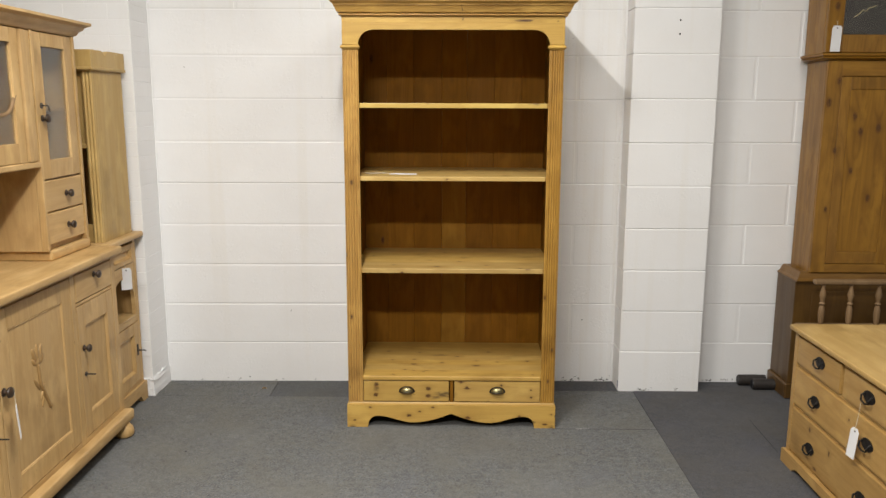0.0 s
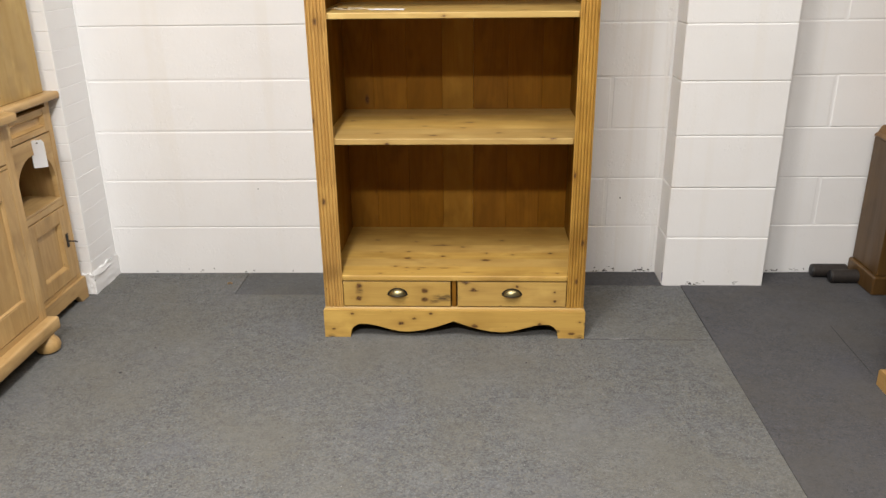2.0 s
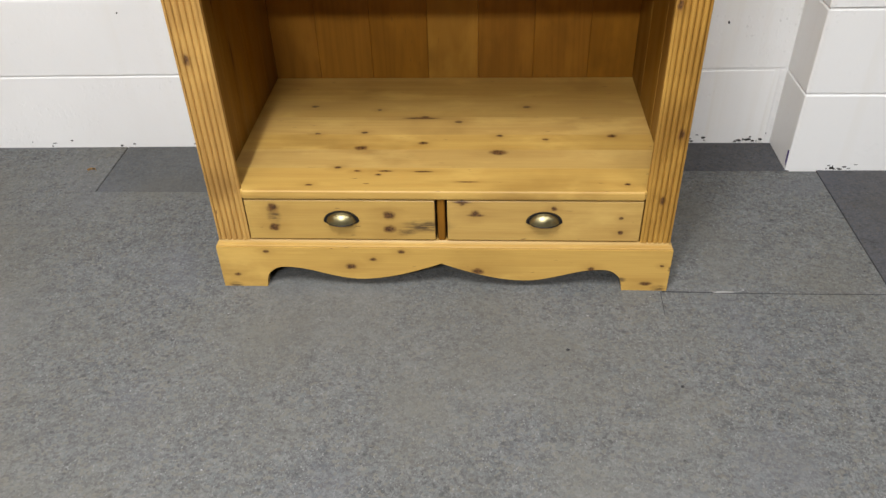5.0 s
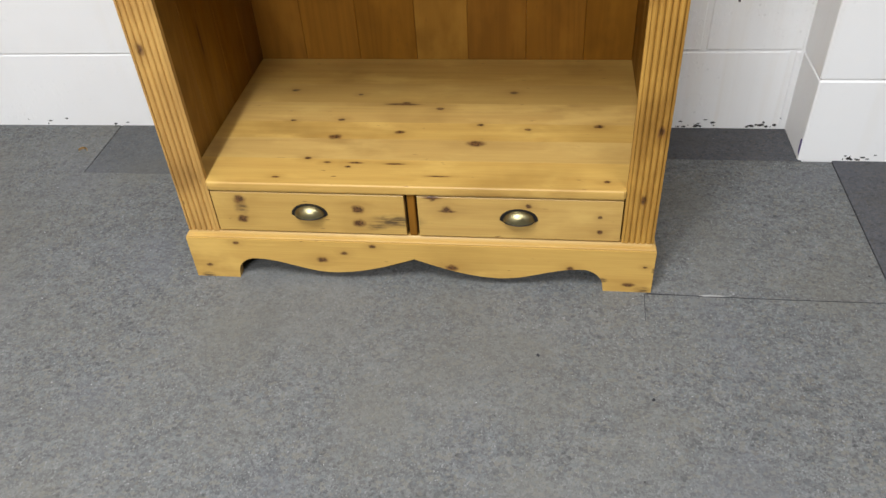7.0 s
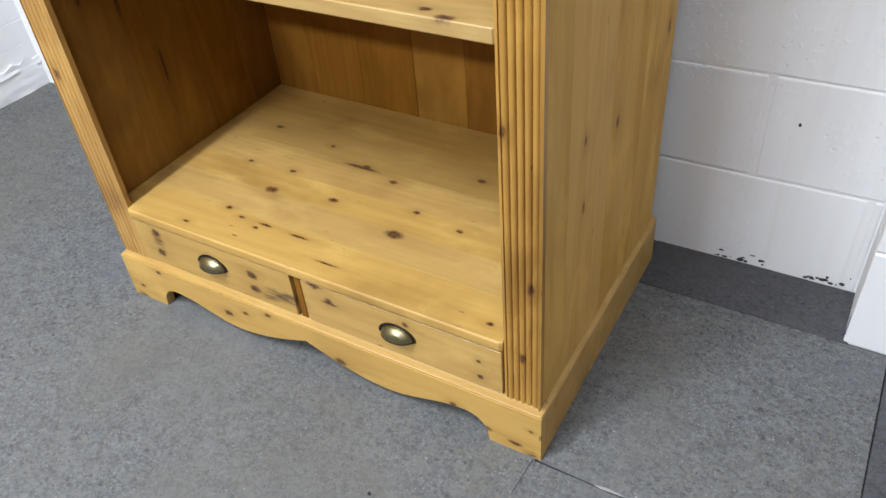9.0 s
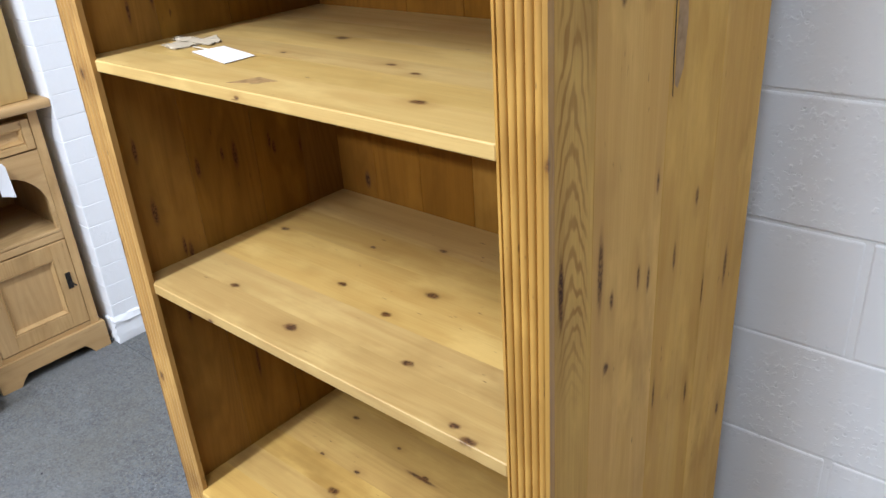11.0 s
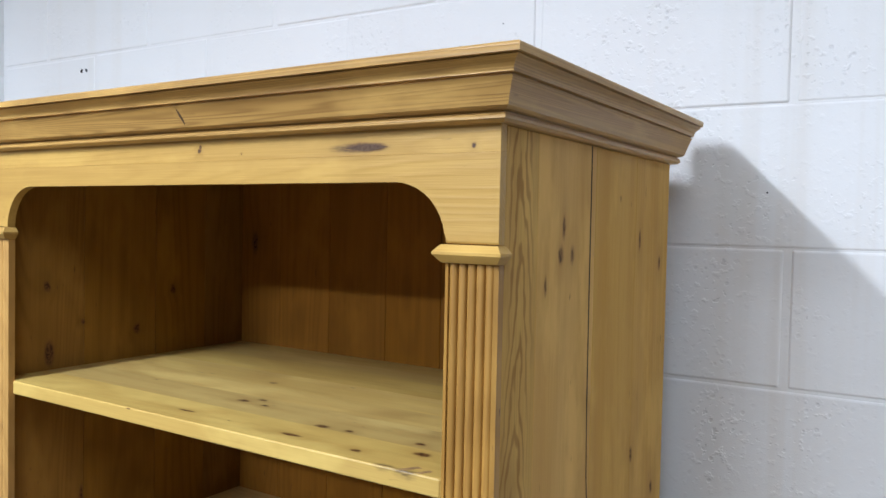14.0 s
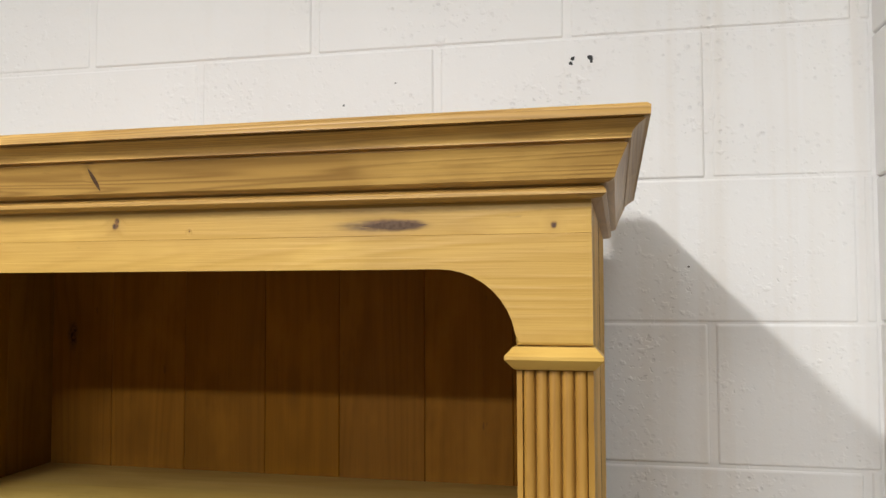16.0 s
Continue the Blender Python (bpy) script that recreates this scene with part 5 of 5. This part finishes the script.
for name, b in (("stile", (K0 + 0.076, K0 + 0.125, 0.738, 1.687)), ("stile", (K1 - 0.125, K1 - 0.076, 0.738, 1.687)), ("rail", (K0 + 0.125, K1 - 0.125, 0.738, 0.80)), ("rail", (K0 + 0.125, K1 - 0.125, 1.625, 1.687))):
    boxed(name, (b[0], b[1], KY - 0.0008, KY + 0.0134, b[2], b[3]), OLD_V, door, 0.002)
part("hood_moulding", moulding(bmesh.new(), K0 - 0.012, K1 + 0.012, KY + 0.004, 4.296, [(0.004, 1.768), (0.010, 1.771), (0.024, 1.777), (0.018, 1.783), (0.028, 1.789), (0.028, 1.796), (0.012, 1.802)], 0.04), OLD_X, clock)
boxed("hood", (K0 - 0.020, K1 + 0.020, KY + 0.030, 4.296, 1.8005, 2.42), OLD_V, clock, 0.003)
door = boxed("hood_door", (K0 + 0.060, K1 - 0.060, KY + 0.014, KY + 0.017, 1.889, 2.332), GLASS, clock, 0.0)
door.visible_shadow = False
for name, b in (("stile", (K0 - 0.018, K0 + 0.062, 1.8045, 2.40)), ("stile", (K1 - 0.062, K1 + 0.018, 1.8045, 2.40)), ("rail", (K0 + 0.062, K1 - 0.062, 1.8045, 1.891)), ("rail", (K0 + 0.062, K1 - 0.062, 2.33, 2.40))):
    boxed(name, (b[0], b[1], KY + 0.004, KY + 0.029, b[2], b[3]), OLD_V, door, 0.003)
dial = boxed("dial", (K0 + 0.064, K1 - 0.064, KY + 0.024, KY + 0.0295, 1.893, 2.328), LEATHER, clock, 0.0, "dark painted dial with a gold flourish")
part("flourish", tube(bmesh.new(), [(1.951, KY + 0.022, 1.975), (1.965, KY + 0.022, 1.981), (1.978, KY + 0.022, 1.990), (1.986, KY + 0.022, 2.002), (1.996, KY + 0.022, 2.012), (2.006, KY + 0.022, 2.004), (2.014, KY + 0.022, 2.006), (2.022, KY + 0.022, 2.020), (2.036, KY + 0.022, 2.022), (2.060, KY + 0.022, 2.032)], 0.0016, 6), GOLD, dial)
tag("swing_tag", pose(1.862, KY - 0.012, 1.926, 0, 0, 4), 0.050, 0.118, "blank white paper tag hanging from the clock's hood", (1.864, KY + 0.002, 1.956), "swing tags")

# ---- the spindle bench between chest and clock ----
bench = thing("spindle_bench", (2.08, 3.92, 0.0), "low dusty turned-spindle bench standing in front of the clock", "bench")
TURNED = [(0.5, 0.0), (0.55, 0.04), (0.85, 0.12), (1.0, 0.30), (0.9, 0.42), (0.55, 0.50), (0.95, 0.54), (0.6, 0.58), (0.8, 0.68), (1.0, 0.74), (0.75, 0.84), (0.5, 0.92), (0.6, 1.0)]
part("top_rail", box(bmesh.new(), 1.800, 2.44, 3.900, 3.940, 0.660, 0.686, 0.008, 3), DUSTY, bench)
part("seat", box(bmesh.new(), 1.745, 2.46, 3.845, 3.995, 0.400, 0.442, 0.014, 3), DUSTY, bench)
for x in (1.850, 1.990, 2.130, 2.270, 2.40):
    part("spindle", lathe(bmesh.new(), [(0.016 * r, 0.4425 + 0.2175 * u) for r, u in TURNED], pose(x, 3.92, 0), 14), DUSTY, bench)
for x in (1.775, 2.43):
    part("leg", lathe(bmesh.new(), [(0.028 * r, 0.40 * u) for r, u in [(0.75, 0.0), (0.8, 0.10), (0.95, 0.11), (1.0, 0.2), (1.05, 0.55), (0.9, 0.68), (0.75, 0.70), (1.05, 0.73), (0.75, 0.76), (0.85, 0.86), (0.55, 0.93), (0.8, 1.0)]], pose(x, 3.90, 0), 18), DUSTY, bench)

# ---- two short rolls lying by the clock ----
for x0, x1, y, r in ((1.585, 1.735, 4.262, 0.030), (1.640, 1.768, 4.196, 0.030)):
    roll = thing("roll", ((x0 + x1) / 2, y, 0.0), "short dark brown roll lying on the carpet by the wall", "roll", "rolls on the floor")
    part("sleeve", lathe(bmesh.new(), [(r * 0.9, 0.0), (r, 0.004), (r, x1 - x0 - 0.004), (r * 0.9, x1 - x0)], pose(x0, y, r, 0, 90, 0), 24), LEATHER, roll)
    part("end_cap", lathe(bmesh.new(), [(r * 0.72, -0.004), (r * 0.76, 0.0005)], pose(x0, y, r, 0, 90, 0), 20), PLUG, roll)

# ---- plugs and old screw holes in the walls ----
for x, z, r in ((0.421, 2.237, 0.0055), (0.455, 2.236, 0.0065), (-1.222, 2.233, 0.006), (-1.200, 2.234, 0.005), (-1.443, 1.733, 0.0025), (-0.722, 1.581, 0.002), (-0.92, 0.41, 0.003), (0.706, 0.361, 0.0035), (0.606, 1.888, 0.002), (0.116, 2.215, 0.0015), (0.021, 2.18, 0.002)):
    bm = bmesh.new()
    for _ in range(4 if r > 0.004 else 1):
        dx, dz, k = (random.uniform(-1, 1) * r * 0.7, random.uniform(-1, 1) * r, random.uniform(0.35, 0.75)) if r > 0.004 else (0.0, 0.0, 1.0)
        rim = [(x + dx + r * k * math.cos(a) * random.uniform(0.5, 1.2), z + dz + r * k * math.sin(a) * random.uniform(0.5, 1.2)) for a in (0.1, 0.9, 1.8, 2.6, 3.5, 4.4, 5.4)]
        prism(bm, rim, 1, WALL_Y - 0.0016, WALL_Y + 0.002)
    part("wall_plug", bm, PLUG, wall_north)
for z in (1.967, 1.899):
    part("wall_plug", lathe(bmesh.new(), [(0.005, 0.0), (0.004, 0.002), (0.002, 0.0026)], pose(1.122, PIER_Y + 0.0005, z, 90), 9), PLUG, pier)
bm = box(bmesh.new(), NIB_X - 0.05, NIB_X + 0.008, NIB_Y - 0.008, WALL_Y - 0.001, -0.001, 0.100)
bmesh.ops.subdivide_edges(bm, edges=bm.edges[:], cuts=9, use_grid_fill=True)
lumpy = random.Random(5)
for v in bm.verts:
    high = 1.0 if v.co.z > 0.09 else 0.3
    v.co += Vector((lumpy.gauss(0, 0.0022), lumpy.gauss(0, 0.0022), high * lumpy.gauss(0.0, 0.007) if v.co.z > 0.005 else 0.0))
part("skirting_lump", bm, WHITE_BRICK, nib, "lumpy mortar at the foot of the bricks")
SCRAPE = plain("pale_scrape", (0.32, 0.32, 0.31), 0.9)
part("seam", prism(bmesh.new(), [(0.4615, 3.55), (0.4625, 3.55), (0.4662, 3.63), (0.4648, 3.63)], 2, -0.001, 0.0006), SEAM, floor)
part("seam", prism(bmesh.new(), [(0.4690, 3.6310), (0.60, 3.6280), (0.78, 3.6275), (0.969, 3.6290), (0.969, 3.6305), (0.78, 3.6292), (0.60, 3.6300), (0.4690, 3.6330)], 2, -0.001, 0.0006), SEAM, floor)
part("scrape", prism(bmesh.new(), [(0.578, 3.6310), (0.60, 3.6350), (0.632, 3.6330), (0.645, 3.6360), (0.62, 3.6300), (0.59, 3.6285)], 2, -0.001, 0.0009), SCRAPE, floor, "pale scrape on the carpet seam")

part("crease", prism(bmesh.new(), [(1.4665, 3.76), (1.4690, 3.76), (1.4640, 3.60), (1.4615, 3.48), (1.4570, 3.37), (1.4550, 3.37), (1.4590, 3.48), (1.4612, 3.60)], 2, -0.001, 0.0006), SEAM, floor)
specks = random.Random(9)
for x, y, r in ((-1.221, 3.343, 0.006), (-1.165, 3.532, 0.004), (0.461, 3.344, 0.004), (0.245, 3.441, 0.004)):
    rim = [(x + r * math.cos(a) * specks.uniform(0.6, 1.2), y + r * math.sin(a) * specks.uniform(0.6, 1.2)) for a in (0.2, 1.0, 1.9, 2.8, 3.7, 4.5, 5.4)]
    part("speck", prism(bmesh.new(), rim, 2, -0.001, 0.0012), SEAM, floor, "dark crumb trodden into the carpet")

# ---- scuffs at the foot of the walls ----
PURPLE = plain("purple_smudge", (0.10, 0.07, 0.22), 0.6)
SCUFF = plain("bare_chip", (0.05, 0.048, 0.045), 0.8)
chips = random.Random(11)


def scuffs(parent, y, spans, count):
    bm = bmesh.new()
    for _ in range(count):
        x0, x1 = chips.choice(spans)
        x, z = chips.uniform(x0, x1), abs(chips.gauss(0.0, 0.008)) + 0.004
        w, h = chips.uniform(0.0015, 0.009), chips.uniform(0.001, 0.004)
        rim = [(x + w * math.cos(a) * chips.uniform(0.5, 1.1), max(0.001, z + h * math.sin(a) * chips.uniform(0.5, 1.1))) for a in (0.2, 1.1, 2.0, 3.1, 4.2, 5.3)]
        prism(bm, rim, 1, y - 0.0009, y + 0.002)
    return part("scuffs", bm, SCUFF, parent, "small dark chips in the paint at the floor")


scuffs(wall_north, WALL_Y, [(0.60, 0.72), (0.78, 0.88), (-1.5, -0.6), (1.4, 1.6)], 46)
scuffs(pier, PIER_Y, [(0.99, 1.08), (1.2, 1.3)], 16)
part("smudge", prism(bmesh.new(), [(4.158, 0.012), (4.166, 0.020), (4.168, 0.055), (4.160, 0.060), (4.157, 0.035)], 0, 0.8885, 0.8915), PURPLE, pier, "purple smudge on the corner")
shaving = thing("wood_shaving", (-1.05, 4.13, 0.0), "tiny curled pale wood shaving lying on the carpet", "shaving")
bm = bmesh.new()
strip_pts = [(0.011 * math.cos(radians(a)), 0.011 * math.sin(radians(a)), 0.0015 + 0.00002 * a) for a in range(0, 260, 20)]
rows = [[bm.verts.new((-1.05 + x, 4.13 + y, z + h)) for x, y, z in strip_pts] for h in (0.0, 0.006)]
for k in range(len(strip_pts) - 1):
    bm.faces.new((rows[0][k], rows[0][k + 1], rows[1][k + 1], rows[1][k]))
bmesh.ops.solidify(bm, geom=bm.faces[:], thickness=0.0006)
part("curl", bm, PALE_X, shaving)


# ---- wall pieces: blocks and bricks ----
made_blocks = {}


def block_mesh(name, w, d, h, bevel, material, seg=2):
    key = (name, round(w, 3), round(d, 3), round(h, 3), material.name)
    if key not in made_blocks:
        made_blocks[key] = mesh_of(name, box(bmesh.new(), -w / 2, w / 2, 0.0, d, 0.0, h, bevel, seg), material, 50)
    return made_blocks[key]


def lay(name, mesh, parent, x, y, z, turn=0.0, loose=1.0):
    ob = new(name, mesh)
    ob.parent = parent
    ob.location = (x + random.uniform(-0.0006, 0.0006) * loose, y + random.uniform(-0.0012, 0.0012) * loose, z)
    ob.rotation_euler = (random.uniform(-0.001, 0.001), 0.0, turn + random.uniform(-0.001, 0.001))
    return ob


random.seed(4)
COURSES = [0.0, 0.226, 0.45, 0.673, 0.896, 1.121, 1.345, 1.569, 1.795, 2.029, 2.274, 2.50, 2.725, 2.95, 3.175, 3.40, 3.62]
for k in range(16):
    base, tall = COURSES[k], COURSES[k + 1] - COURSES[k]
    first = (0.64 if k % 2 else 0.415) - 0.45 * 6
    stops = [first + 0.45 * i for i in range(13)]
    stops = [NIB_X] + [s for s in stops if (NIB_X + 0.04 if k >= 9 else -0.5) < s < 2.7] + [2.7]
    for a, b in zip(stops, stops[1:]):
        for lo, hi in ((a, min(b, 0.892)), (max(a, 1.288), b)):
            if hi - lo < 0.02 or hi <= a or lo >= b:
                continue
            gap, joint = 0.012, random.choice((0.0022, 0.0036, 0.0052))
            low = 0.009 if k == 0 else 0.0
            lay("block", block_mesh("block", hi - lo - gap, 0.024, tall - joint + low, 0.0042, WHITE, 3), wall_north, (lo + hi) / 2 + (0.04 if lo > 1.0 else 0.0), WALL_Y, base + 0.003 - low)
    lay("block", block_mesh("block", 0.440, 0.166, 0.2218 if k else 0.2308, 0.0035, WHITE), pier, 1.110, PIER_Y, 0.225 * k + (0.002 if k else -0.007))
for k in range(48):
    z = 0.075 * k + 0.002
    wide = 0.2194 if k % 2 else 0.1072
    lay("brick", block_mesh("brick", wide, 0.2705, 0.0748, 0.0022, WHITE_BRICK, 2), nib, NIB_X - wide / 2 - 0.0002, NIB_Y, z, 0.0, 0.5)
    stops = [NIB_X - wide - 0.0006]
    while stops[-1] > -2.62:
        stops.append(stops[-1] - 0.22)
    for a, b in zip(stops[1:], stops):
        lay("brick", block_mesh("brick", 0.2194, 0.060, 0.0748, 0.0011, WHITE_BRICK, 1), nib, (a + b) / 2, NIB_Y, z, 0.0, 0.12)
# the back wall runs slightly askew to the bookcase
pivot = Vector((0.6, WALL_Y, 0.0))
wall_north.matrix_world = Matrix.Translation(pivot) @ Matrix.Rotation(radians(1.0), 4, "Z") @ Matrix.Translation(-pivot)
